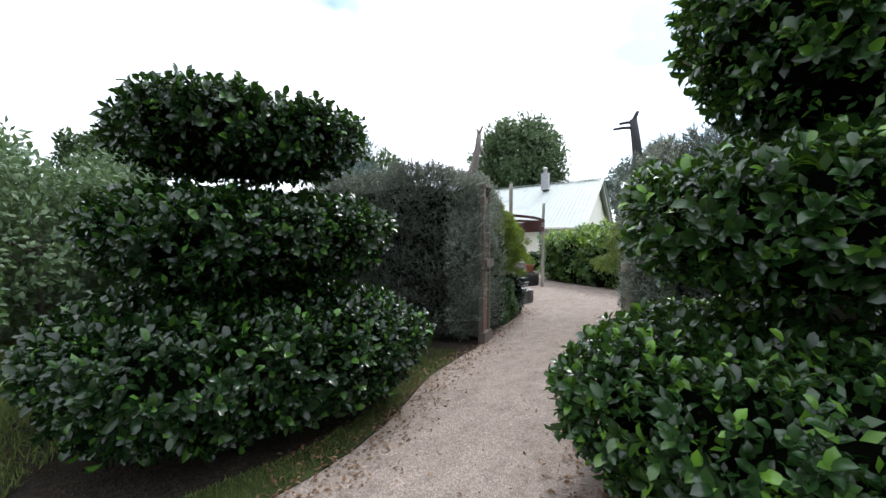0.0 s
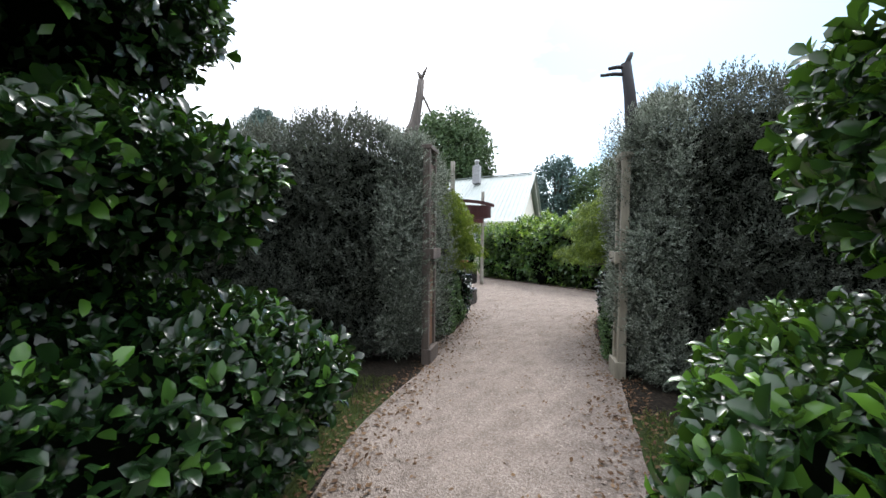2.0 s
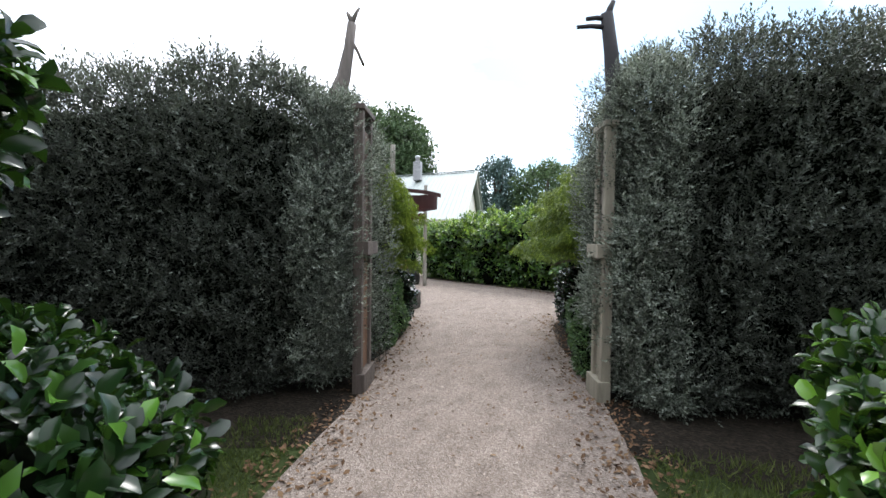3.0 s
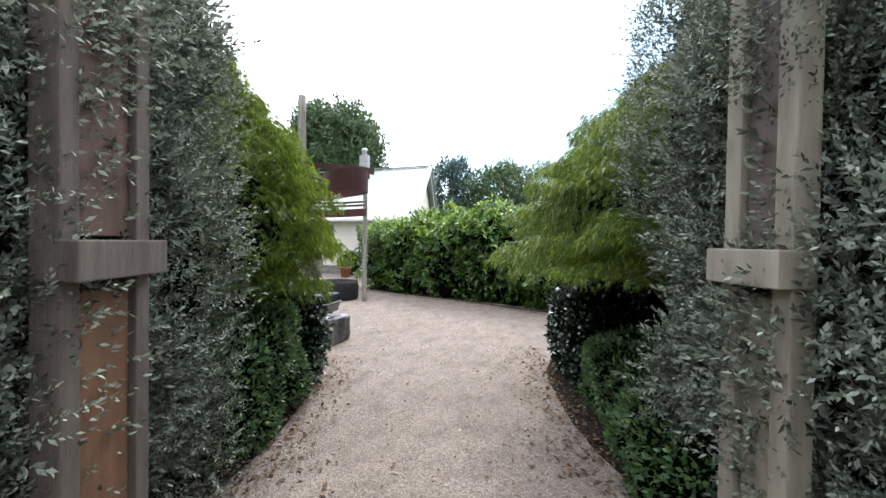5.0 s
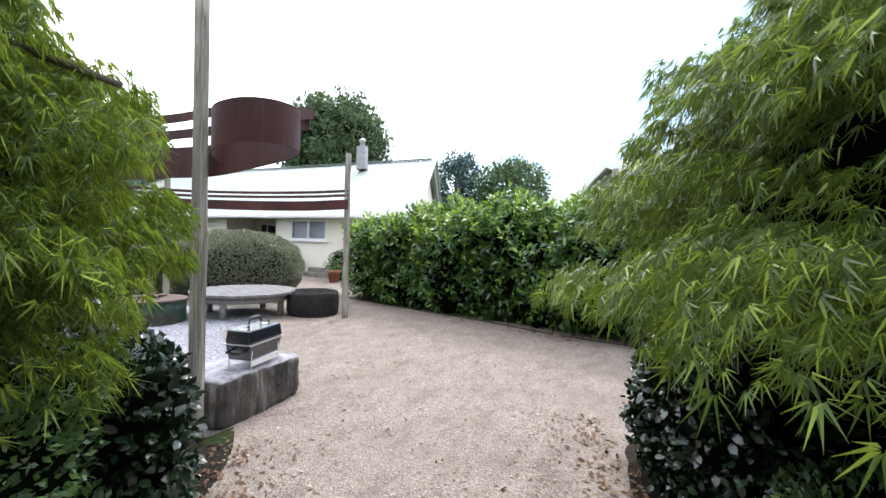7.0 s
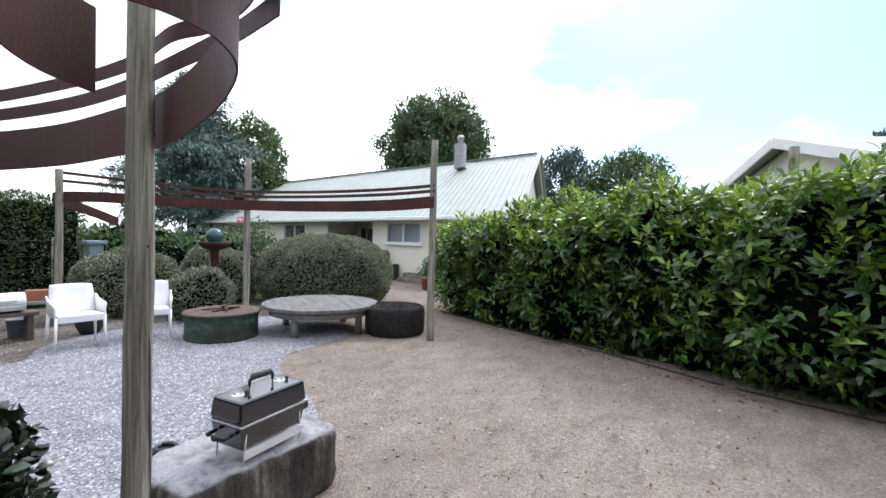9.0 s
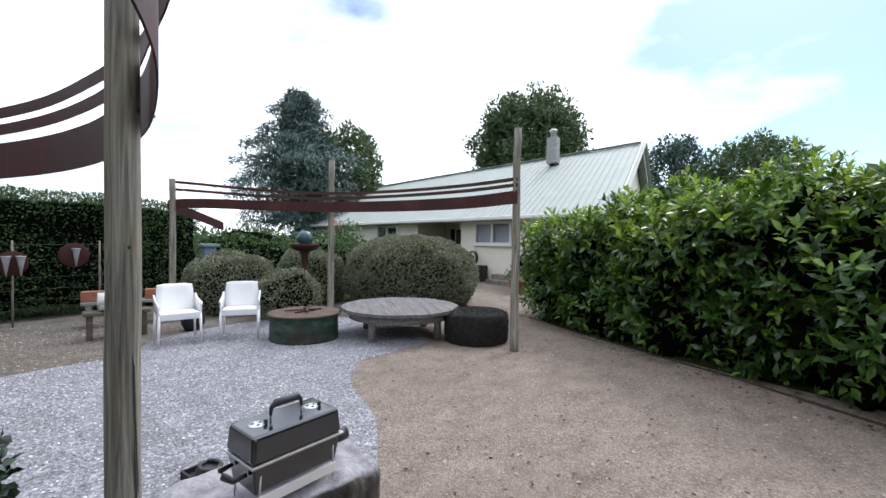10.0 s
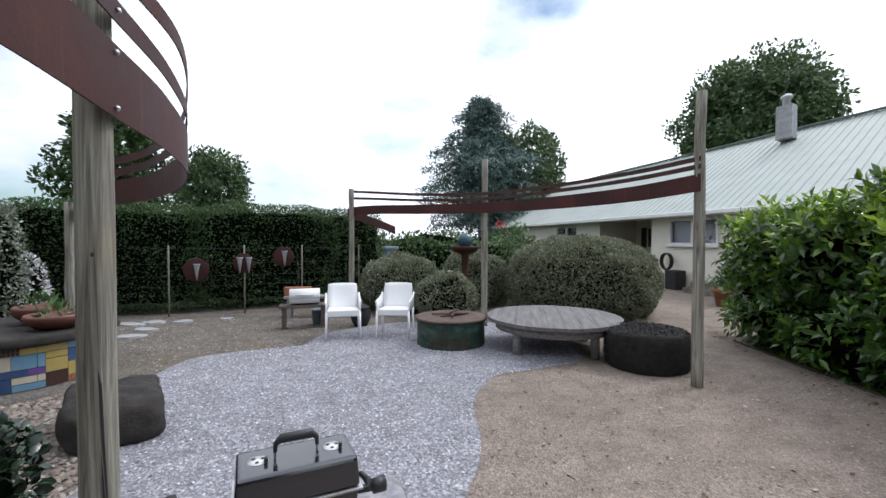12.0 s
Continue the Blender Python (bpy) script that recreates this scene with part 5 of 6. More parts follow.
    ob = part("crown", leaf_mesh("crown", P, leaf_frames(N, 0.7, 0.7, 0.5, 0.0, 0.5), 0.25, LANCE, M["cedar"], 0.5), None, t)
    ob["kind"] = "stuff"


tree((-31.9, 43.1), 17.2, 6.4, 5.6, 46000, 0.36, M["tree"], "large round-crowned dark green broadleaf tree behind the house", 1.0, 44)
cedar((-31.7, 18.4), 11.9, 5.0, 42000)
tree((-33.0, 22.5), 10.5, 3.6, 1.5, 12000, 0.3, M["tree"], "dark green tree beside the cedar", 2.5)
tree((-18.5, 46.0), 11.0, 3.0, 3.0, 8000, 0.32, M["cedar"], "sparse grey-green tree far behind the house", 3.0)
tree((-12.5, 45.0), 9.8, 4.0, 2.0, 11000, 0.32, M["tree"], "dark green tree far behind the house", 4.0)
tree((2.5, 38.0), 8.0, 2.3, 2.0, 9000, 0.32, M["cedar"], "grey-green tree beyond the outbuilding", 4.5)
tree((-27.6, 2.1), 6.3, 1.9, 2.0, 11000, 0.2, M["tree"], "loose light green tree beyond the back hedge", 5.0)
tree((-21.8, 0.3), 6.8, 2.0, 1.0, 12000, 0.2, M["backhedge"], "dark conifer-like tree beyond the back hedge", 6.0)
tree((-9.5, -1.5), 3.5, 2.9, 0.1, 30000, 0.13, M["tree"], "light green shrubby tree beyond the clipped bush", 7.0)
tree((-14.0, -4.6), 5.6, 3.2, 0.3, 16000, 0.2, M["tree"], "green tree at the garden's edge", 8.0)


# ---- back hedge and wire fence ----


def back_hedge():
    t = thing("hedge", "tall dark clipped hedge behind a wire fence", "hedge", (0, 0, 0))
    pts = [(-13.2, -2.0), (-13.5, 2.0), (-13.7, 5.5), (-14.4, 8.0), (-15.3, 9.1)]
    for i, (p, q) in enumerate(zip(pts, pts[1:])):
        ln = math.hypot(q[0] - p[0], q[1] - p[1])
        V, F = blob(((p[0] + q[0]) / 2, (p[1] + q[1]) / 2, 1.16), (ln / 2 + 0.3, 0.6, 1.14), 6, 0.12, 1.5, 16, yaw=math.degrees(math.atan2(q[1] - p[1], q[0] - p[0])), seed=20 + i)
        foliage(t, V, F, int(ln * 9000), 0.056, SMALL, M["backhedge"], depth=0.24, out=0.7, rand=0.9, lift=0.25, shrink=0.84)


back_hedge()


# ---- timber end frames of the hedges ----


def end_frame(a, b, mat, mat2, label, height=2.52, mat3=None):
    """A boarded frame from plan point a to b, facing the path."""
    d = Vector((b[0] - a[0], b[1] - a[1]))
    ln = d.length
    t = thing("gate_frame", label, "gate frame", ((a[0] + b[0]) / 2, (a[1] + b[1]) / 2, 0), math.degrees(math.atan2(d.y, d.x)))
    for s in (-1, 1):
        part("upright", bm_box((0.075, 0.09, height), (s * (ln / 2 - 0.04), 0, height / 2), 0.008), mat, t)
    part("upper_panel", bm_box((ln - 0.17, 0.04, height - 1.62), (0, 0, 1.46 + (height - 1.62) / 2), 0.004), mat2, t)
    part("lower_panel", bm_box((ln - 0.17, 0.04, 1.08), (0, 0, 0.74), 0.004), mat3 or mat, t)
    part("rail", bm_box((ln + 0.02, 0.13, 0.125), (0, 0.04, 1.385), 0.006), mat, t)
    part("base_board", bm_box((ln + 0.04, 0.12, 0.2), (0, 0.02, 0.09), 0.008), mat, t)
    part("cap", bm_box((ln + 0.04, 0.13, 0.05), (0, 0, height + 0.025), 0.008), mat, t)
    return t


end_frame((-3.04, 4.49), (-2.86, 4.12), M["jamb_dark"], M["jamb_red"], "weathered brown timber frame with red-brown boards closing the hedge end", height=2.68, mat3=M["jamb_orange"])
end_frame((-0.78, 5.13), (-0.92, 5.40), M["jamb"], M["jamb_brown"], "weathered beige and brown timber frame closing the hedge end")


# ---- carved trunks above the hedges ----


def trunk_figures():
    r = Vector((0.84, 0.54, 0))
    up = Vector((0, 0, 1))

    def arm(o, p, q, r0, r1, mat, t, name):
        m = p.lerp(q, 0.5) + up * 0.012
        part(name, bm_tube([p, m, q], [r0, (r0 + r1) / 2, r1], 8, wobble=0.2), mat, t)
    t = thing("carved_trunk", "grey twisted dead trunk with a forked tip standing in the hedge", "sculpture", (-3.25, 4.35, 0))
    part("stem", bm_tube([-r * 0.45 - up * 0.05, -r * 0.36 + up * 1.5, -r * 0.14 + up * 2.75, up * 3.10, r * 0.05 + up * 3.40, r * 0.075 + up * 3.66], [0.1, 0.1, 0.095, 0.07, 0.055, 0.045], 12, wobble=0.3), M["driftwood"], t)
    top = r * 0.075 + up * 3.66
    arm(t, top, top + r * -0.05 + up * 0.11, 0.03, 0.012, M["driftwood"], t, "fork")
    arm(t, top, top + r * 0.075 + up * 0.16, 0.028, 0.012, M["driftwood"], t, "fork")
    arm(t, r * 0.08 + up * 3.48, r * 0.20 + up * 3.24, 0.018, 0.014, M["driftwood"], t, "side_branch")
    t = thing("carved_trunk", "dark charred trunk with stub branches standing in the hedge", "sculpture", (-0.86, 5.42, 0))
    part("stem", bm_tube([r * 0.05 - up * 0.05, r * 0.05 + up * 1.5, r * 0.06 + up * 2.9, r * 0.02 + up * 3.3, r * -0.03 + up * 3.66], [0.085, 0.08, 0.075, 0.066, 0.06], 12, wobble=0.25), M["charred"], t)
    top = r * -0.03 + up * 3.62
    arm(t, top, top + r * 0.06 + up * 0.16, 0.035, 0.022, M["charred"], t, "fork")
    arm(t, top + up * -0.01, top + r * -0.20 + up * -0.02, 0.026, 0.02, M["charred"], t, "side_branch")
    arm(t, top + up * -0.09, top + r * -0.29 + up * -0.10, 0.026, 0.018, M["charred"], t, "side_branch")


trunk_figures()


# ---- seating area ----


def chair(at, yaw):
    """White resin armchair; its front looks along +x."""
    t = thing("armchair", "white moulded resin armchair with slim legs", "chair", (*at, 0.012), yaw, "white chairs")
    w, d = 0.54, 0.50
    bm = bmesh.new()
    bm_box((0.46, 0.46, 0.035), (0.0, 0, 0.425), 0.014, (0, -3, 0), bm=bm)
    bm_box((0.05, 0.48, 0.10), (0.225, 0, 0.40), 0.018, bm=bm)
    part("seat", bm, M["chair"], t)
    bm = bmesh.new()
    rows = []
    for k in range(9):
        u = k / 8
        z = 0.41 + 0.40 * u
        half = 0.245 - 0.02 * u + (0.004 if 0.2 < u < 0.8 else 0)
        row = []
        for s in (-1, -0.6, -0.2, 0.2, 0.6, 1):
            row.append((-0.21 - 0.10 * u + 0.025 * abs(s) ** 2, s * half, z - (0.012 if abs(s) == 1 and k == 8 else 0)))
        rows.append(row)
    fr = [[bm.verts.new(p) for p in r] for r in rows]
    bk = [[bm.verts.new((p[0] - 0.022, p[1], p[2])) for p in r] for r in rows]
    for a, b in zip(range(8), range(1, 9)):
        for k in range(5):
            bm.faces.new((fr[a][k], fr[a][k + 1], fr[b][k + 1], fr[b][k])).smooth = True
            bm.faces.new((bk[a][k], bk[b][k], bk[b][k + 1], bk[a][k + 1])).smooth = True
        bm.faces.new((fr[a][0], fr[b][0], bk[b][0], bk[a][0]))
        bm.faces.new((fr[a][5], bk[a][5], bk[b][5], fr[b][5]))
    for k in range(5):
        bm.faces.new((fr[8][k], fr[8][k + 1], bk[8][k + 1], bk[8][k]))
        bm.faces.new((fr[0][k], bk[0][k], bk[0][k + 1], fr[0][k + 1]))
    part("backrest", bm, M["chair"], t)
    for s in (-1, 1):
        bm = bmesh.new()
        # a thin moulded side: high at the back, sloping to the front post
        prof = [(-0.26, 0.43, 0.66), (-0.16, 0.42, 0.615), (-0.02, 0.41, 0.595), (0.12, 0.41, 0.585), (0.20, 0.40, 0.575), (0.225, 0.38, 0.555)]
        rows = []
        for x, lo, hi in prof:
            rows.append([bm.verts.new((x, s * (0.250 + o), z)) for o, z in ((-0.007, lo), (0.007, lo), (0.016, hi - 0.02), (0.024, hi), (0.002, hi + 0.004), (-0.006, hi - 0.02))])
        for r0, r1 in zip(rows, rows[1:]):
            for k in range(6):
                bm.faces.new((r0[k], r0[(k + 1) % 6], r1[(k + 1) % 6], r1[k])).smooth = True
        bm.faces.new(rows[0])
        bm.faces.new(rows[-1][::-1])
        part("armrest", bm, M["chair"], t)
        for fx in (0.225, -0.23):
            part("leg", bm_tube([(fx * 1.08, s * 0.258, 0), (fx, s * 0.245, 0.42)], [0.013, 0.02], 10), M["chair"], t)
    return t


c1 = chair((-10.19, 8.43), 0)
copy_thing(c1, pose(-10.08, 9.24, 0.012, 0, 0, -18))


def fire_drum():
    t = thing("fire_pit", "low round green iron fire drum with a rusty lid", "fire pit", (-9.4, 9.97, 0.012))
    part("drum", bm_lathe([(0.50, 0), (0.505, 0.02), (0.495, 0.12), (0.50, 0.13), (0.495, 0.26), (0.50, 0.345), (0.515, 0.35), (0.515, 0.365), (0.48, 0.366), (0.46, 0.30)], 48), M["green_iron"], t)
    part("lid", bm_lathe([(0.0001, 0.36), (0.51, 0.366), (0.53, 0.372), (0.53, 0.392), (0.50, 0.398), (0.30, 0.402), (0.29, 0.396), (0.0001, 0.396)], 48), M["rust_light"], t, "rusty round lid")
    for k, (x, y, a, ln) in enumerate(((0.0, 0.06, 20, 0.5), (-0.03, -0.05, -12, 0.45), (0.1, 0.0, 70, 0.35), (-0.12, 0.10, 48, 0.3))):
        part("iron_bar", bm_box((ln, 0.035, 0.02), (x, y, 0.41 + 0.012 * k), 0.005, (0, 0, a + 90)), M["rust_dark"], t)


fire_drum()


def low_table():
    t = thing("round_table", "low round weathered grey timber table with thick legs", "table", (-8.795, 11.307, 0.008))
    R = 0.93
    planks = 9
    w = 2 * R / planks
    for k in range(planks):
        x0, x1 = -R + k * w + 0.0018, -R + (k + 1) * w - 0.0018
        bm = bmesh.new()
        n = 6
        lo, hi = [], []
        for i in range(n + 1):
            x = x0 + (x1 - x0) * i / n
            y = math.sqrt(max(R * R - x * x, 0.0004))
            lo.append((x, -y))
            hi.append((x, y))
        ring = lo + hi[::-1]
        tz = 0.455 + 0.002 * math.sin(k * 2.1)
        a = [bm.verts.new((x, y, tz)) for x, y in ring]
        b = [bm.verts.new((x, y, tz - 0.045)) for x, y in ring]
        bm.faces.new(a)
        bm.faces.new(b[::-1])
        for i in range(len(ring)):
            j = (i + 1) % len(ring)
            bm.faces.new((a[i], b[i], b[j], a[j]))
        ob = part("plank", bm, M["table"], t)
        ob.rotation_euler.z = radians(65)
    part("apron", bm_lathe([(0.77, 0.29), (0.81, 0.29), (0.81, 0.408), (0.77, 0.408)], 40), M["wood_grey"], t)
    for k in range(4):
        a = radians(200 + 90 * k)
        part("leg", bm_tube([(0.70 * math.cos(a), 0.70 * math.sin(a), 0), (0.70 * math.cos(a), 0.70 * math.sin(a), 0.405)], 0.055, 14, wobble=0.08), M["wood_grey"], t)


low_table()


def fern_seat():
    t = thing("stump_seat", "round seat cut from a dark fibrous tree-fern trunk", "stool", (-7.74, 11.98, 0.004))
    rings = [(0.43, -0.02), (0.465, 0.05), (0.475, 0.15), (0.475, 0.25), (0.475, 0.35), (0.455, 0.425), (0.42, 0.447), (0.3, 0.452), (0.15, 0.45), (0.01, 0.45)]
    n = 48
    V = np.array([(r * (1 + 0.035 * noise.noise(Vector((math.cos(2 * math.pi * k / n) * 4, math.sin(2 * math.pi * k / n) * 4, z * 6)))) * math.cos(2 * math.pi * k / n), r * math.sin(2 * math.pi * k / n), z + (0.012 * noise.noise(Vector((r * 9, k * 0.8, 3))) if z > 0.4 else 0)) for r, z in rings for k in range(n)])
    F = np.array([(i * n + k, i * n + (k + 1) % n, (i + 1) * n + (k + 1) % n, (i + 1) * n + k) for i in range(len(rings) - 1) for k in range(n)])
    part("body", mesh_from("body", V, F, M["fern"], True), None, t)
    P, N = scatter(V, F, 7000, 0.02)
    ob = part("fibre", leaf_mesh("fibre", P, leaf_frames(N, 0.8, 0.7, 0.3, 0.0, 0.3), 0.02, SMALL, M["fern"]), None, t)
    ob["kind"] = "stuff"


fern_seat()


def grill():
    t = thing("portable_grill", "black enamel portable gas grill standing on the stone block", "grill", (-5.072, 8.165, 0.362), 101)
    t.scale = (0.87, 0.84, 1.0)
    L, W = 0.50, 0.29

    def tub(z0, z1, l0, w0, l1, w1, bev):
        bm = bmesh.new()
        vs = []
        for z, l, w in ((z0, l0, w0), (z1, l1, w1)):
            vs.append([bm.verts.new((sx * l / 2, sy * w / 2, z)) for sx, sy in ((-1, -1), (1, -1), (1, 1), (-1, 1))])
        bm.faces.new(vs[0][::-1])
        bm.faces.new(vs[1])
        for k in range(4):
            bm.faces.new((vs[0][k], vs[0][(k + 1) % 4], vs[1][(k + 1) % 4], vs[1][k]))
        bmesh.ops.bevel(bm, geom=list(bm.edges), offset=bev, segments=3, affect="EDGES", profile=0.6)
        return bm
    part("firebox", tub(0.10, 0.225, L - 0.05, W - 0.05, L - 0.01, W - 0.01, 0.012), M["black"], t)
    lid = part("lid", tub(0.235, 0.348, L, W, L - 0.02, W - 0.03, 0.018), M["black"], t)
    part("rim", tub(0.225, 0.235, L + 0.018, W + 0.018, L + 0.018, W + 0.018, 0.003), M["steel"], t, "bright steel rim")
    part("lid_handle", bm_tube([(-0.088, 0, 0.372), (-0.085, 0, 0.402), (-0.065, 0, 0.42), (0.065, 0, 0.42), (0.085, 0, 0.402), (0.088, 0, 0.372)], [0.008, 0.011, 0.018, 0.018, 0.011, 0.008], 12), M["plastic"], lid, "grey-black plastic handle")
    for s in (-1, 1):
        part("handle_bracket", bm_tube([(s * 0.088, 0, 0.338), (s * 0.088, 0, 0.385)], 0.006, 8), M["steel"], lid)
        bm = bmesh.new()
        bm_lathe([(0.0001, 0.344), (0.042, 0.344), (0.042, 0.350), (0.0001, 0.351)], 24, bm=bm, at=(s * 0.155, 0.01, 0))
        part("vent_disc", bm, M["bright_steel"], lid, "round steel vent")
        for k in range(3):
            a = radians(120 * k + 20)
            part("vent_hole", bm_lathe([(0.0001, 0.351), (0.009, 0.351), (0.009, 0.3525), (0.0001, 0.3525)], 12, at=(s * 0.155 + 0.022 * math.cos(a), 0.01 + 0.022 * math.sin(a), 0)), M["black"], lid)
        part("vent_knob", bm_box((0.015, 0.02, 0.022), (s * 0.155 + 0.03, -0.02, 0.358), 0.004), M["plastic"], lid)
        part("side_handle", bm_tube([(s * 0.245, -0.075, 0.185), (s * 0.305, -0.07, 0.18), (s * 0.318, 0, 0.18), (s * 0.305, 0.07, 0.18), (s * 0.245, 0.075, 0.185)], [0.009, 0.013, 0.017, 0.013, 0.009], 10), M["plastic"], t)
        part("leg", bm_tube([(s * 0.20, -0.13, 0.22), (s * 0.215, -0.12, 0.0), (s * 0.215, 0.12, 0.0), (s * 0.20, 0.13, 0.22)], 0.0055, 8), M["steel"], t, "bent steel wire leg")
    part("valve", bm_tube([(0.24, 0.02, 0.14), (0.31, 0.03, 0.135), (0.345, 0.03, 0.135), (0.35, 0.03, 0.135), (0.41, 0.035, 0.135)], [0.014, 0.016, 0.018, 0.032, 0.034], 14), M["plastic"], t, "black gas valve knob")
    part("front_rail", bm_box((0.44, 0.012, 0.045), (0.0, -0.128, 0.075), 0.003), M["bright_steel"], t, "pale steel rail")
    part("drip_pan", bm_box((0.30, 0.14, 0.012), (0.0, 0, 0.085), 0.004), M["steel"], t)


grill()


def rough_stone(name, at, size, power, mat, label, category, seed, yaw=0, amp=0.03, freq=3.0):
    t = thing(name, label, category, (at[0], at[1], 0), yaw)
    V, F = blob((0, 0, size[2] / 2 - 0.02), (size[0] / 2, size[1] / 2, size[2] / 2), power, amp, freq, 34, seed=seed)
    part("body", mesh_from("body", V, F, mat, True), None, t)
    return t


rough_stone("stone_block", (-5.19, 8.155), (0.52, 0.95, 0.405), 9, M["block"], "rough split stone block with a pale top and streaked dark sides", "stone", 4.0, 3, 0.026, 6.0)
rough_stone("boulder", (-7.28, 6.6), (0.84, 0.62, 0.36), 5.0, M["boulder"], "dark rough flat-topped boulder at the gravel's edge", "boulder", 6.0, 25, 0.05, 3.6)
rough_stone("boulder", (-9.0, 3.6), (0.7, 0.6, 0.5), 3.0, M["boulder"], "brown boulder beside the planter", "boulder", 7.0, 10, 0.07, 3.5)


def gas_hose():
    t = thing("boot_tray", "black open metal tray with a ring lying on the white gravel", "tray", (-6.06, 8.02, 0.012), 15)
    bm = bmesh.new()
    bm_box((0.27, 0.16, 0.02), (0, 0, 0.012), 0.004, bm=bm)
    for s in (-1, 1):
        bm_box((0.27, 0.014, 0.055), (0, s * 0.08, 0.028), 0.003, bm=bm)
        bm_box((0.014, 0.147, 0.055), (s * 0.128, 0, 0.028), 0.003, bm=bm)
    part("tray", bm, M["charred"], t)
    ring = [(0.06 + 0.07 * math.cos(2 * math.pi * i / 20), 0.055 * math.sin(2 * math.pi * i / 20), 0.115) for i in range(21)]
    part("ring", bm_tube(ring, 0.014, 8, cap=False), M["plastic"], t, "black ring")
    part("block", bm_box((0.13, 0.12, 0.08), (0.06, 0, 0.062), 0.01), M["plastic"], t)
    t = thing("edging_sleeper", "black timber edging lying beside the pole", "edging", (-5.72, 7.58, 0.012), 28)
    part("board", bm_box((0.85, 0.07, 0.05), (0, 0, 0.024), 0.008), M["charred"], t)


gas_hose()


def mosaic_planter():
    t = thing("mosaic_planter", "round planter clad in blue and yellow mosaic tiles", "planter", (-9.2, 4.82, 0.0))
    R = 0.86
    part("drum", bm_lathe([(R - 0.012, 0), (R - 0.012, 0.45)], 60), M["grout"], t)
    part("slab", bm_lathe([(0.0001, 0.45), (R + 0.05, 0.45), (R + 0.07, 0.47), (R + 0.06, 0.53), (R + 0.02, 0.545), (0.0001, 0.55)], 48), M["boulder"], t, "dark stone slab")
    rs = random.Random(5)
    meshes = {}

    def tile(a, z, wd, ht, m):
        """One tile wd degrees wide and ht high, its corner at bearing a and height z."""
        key = (wd, ht, m.name)
        if key not in meshes:
            bm = bmesh.new()
            n = 3 if wd > 3 else 1
            turn = [radians(wd * (i / n - 0.5)) for i in range(n + 1)]
            fr = [[bm.verts.new((R * math.cos(q), R * math.sin(q), e * (ht / 2 - 0.003))) for q in turn] for e in (-1, 1)]
            bk = [[bm.verts.new(((R - 0.016) * math.cos(q), (R - 0.016) * math.sin(q), e * (ht / 2 - 0.001))) for q in turn] for e in (-1, 1)]
            for i in range(n):
                bm.faces.new((fr[0][i], fr[0][i + 1], fr[1][i + 1], fr[1][i]))
                for e in (0, 1):
                    bm.faces.new((fr[e][i], fr[e][i + 1], bk[e][i + 1], bk[e][i]))
            for i in (0, n):
                bm.faces.new((fr[0][i], fr[1][i], bk[1][i], bk[0][i]))
            bmesh.ops.recalc_face_normals(bm, faces=bm.faces)
            me = bpy.data.meshes.new("tile")
            bm.to_mesh(me)
            bm.free()
            me.materials.append(m)
            meshes[key] = me
        ob = part("tile", meshes[key], None, t)
        ob.location = (0, 0, z + ht / 2)
        ob.rotation_euler.z = radians(a + wd / 2)

    # large tiles of uneven size, with patches of tiny square ones between them
    big = [M["tile_" + c] for c in ("lightblue", "lightblue", "blue", "blue", "yellow", "cream", "brown", "violet")]
    small = [M["tile_" + c] for c in ("blue", "blue", "brown", "terracotta")]
    step, rise, cols, rows = 4.2, 0.072, 28, 6
    taken = set()
    for row in range(rows):
        for col in range(cols):
            if (row, col) in taken:
                continue
            w, hgt = rs.choice((2, 3, 3, 4)), rs.choice((1, 1, 2, 2))
            while w > 1 and any((row, col + i) in taken or col + i >= cols for i in range(w)):
                w -= 1
            hgt = min(hgt, rows - row)
            taken |= {(row + j, col + i) for i in range(w) for j in range(hgt)}
            a, z = -10 + col * step, 0.012 + row * rise
            if rs.random() < 0.2:
                m = rs.choice(small)
                for i in range(w * 2):
                    for j in range(hgt * 2):
                        tile(a + i * step / 2 + 0.2, z + j * rise / 2, step / 2 - 0.4, rise / 2 - 0.004, m)
            else:
                tile(a + 0.15, z, w * step - 0.3, hgt * rise - 0.003, rs.choice(big))
    for k, (x, y, r, h, lab) in enumerate(((0.25, 0.5, 0.27, 0.16, "shallow glazed red-brown bowl of succulents"), (-0.15, 0.15, 0.26, 0.2, "round terracotta bowl on the slab"))):
        b = thing("plant_bowl", lab, "bowl", (-9.2 + x, 4.82 + y, 0.55))
        part("bowl", bm_lathe([(r * 0.5, 0), (r * 0.9, h * 0.45), (r, h * 0.85), (r * 0.96, h), (r * 0.9, h), (r * 0.86, h * 0.8), (0.0001, h * 0.7)], 32), M["red_glaze"], b)
        V, F = blob((0, 0, h), (r * 0.5, r * 0.5, 0.07), 2.2, 0.02, 6, 6, seed=k)
        ob = part("plant", leaf_mesh("plant", *(lambda pn: (pn[0], leaf_frames(pn[1], 1.0, 0.5, 0.0, 0.6, 0.2)))(scatter(V, F, 90)), 0.10, LANCE, M["box"]), None, b)
        ob["kind"] = "stuff"


mosaic_planter()


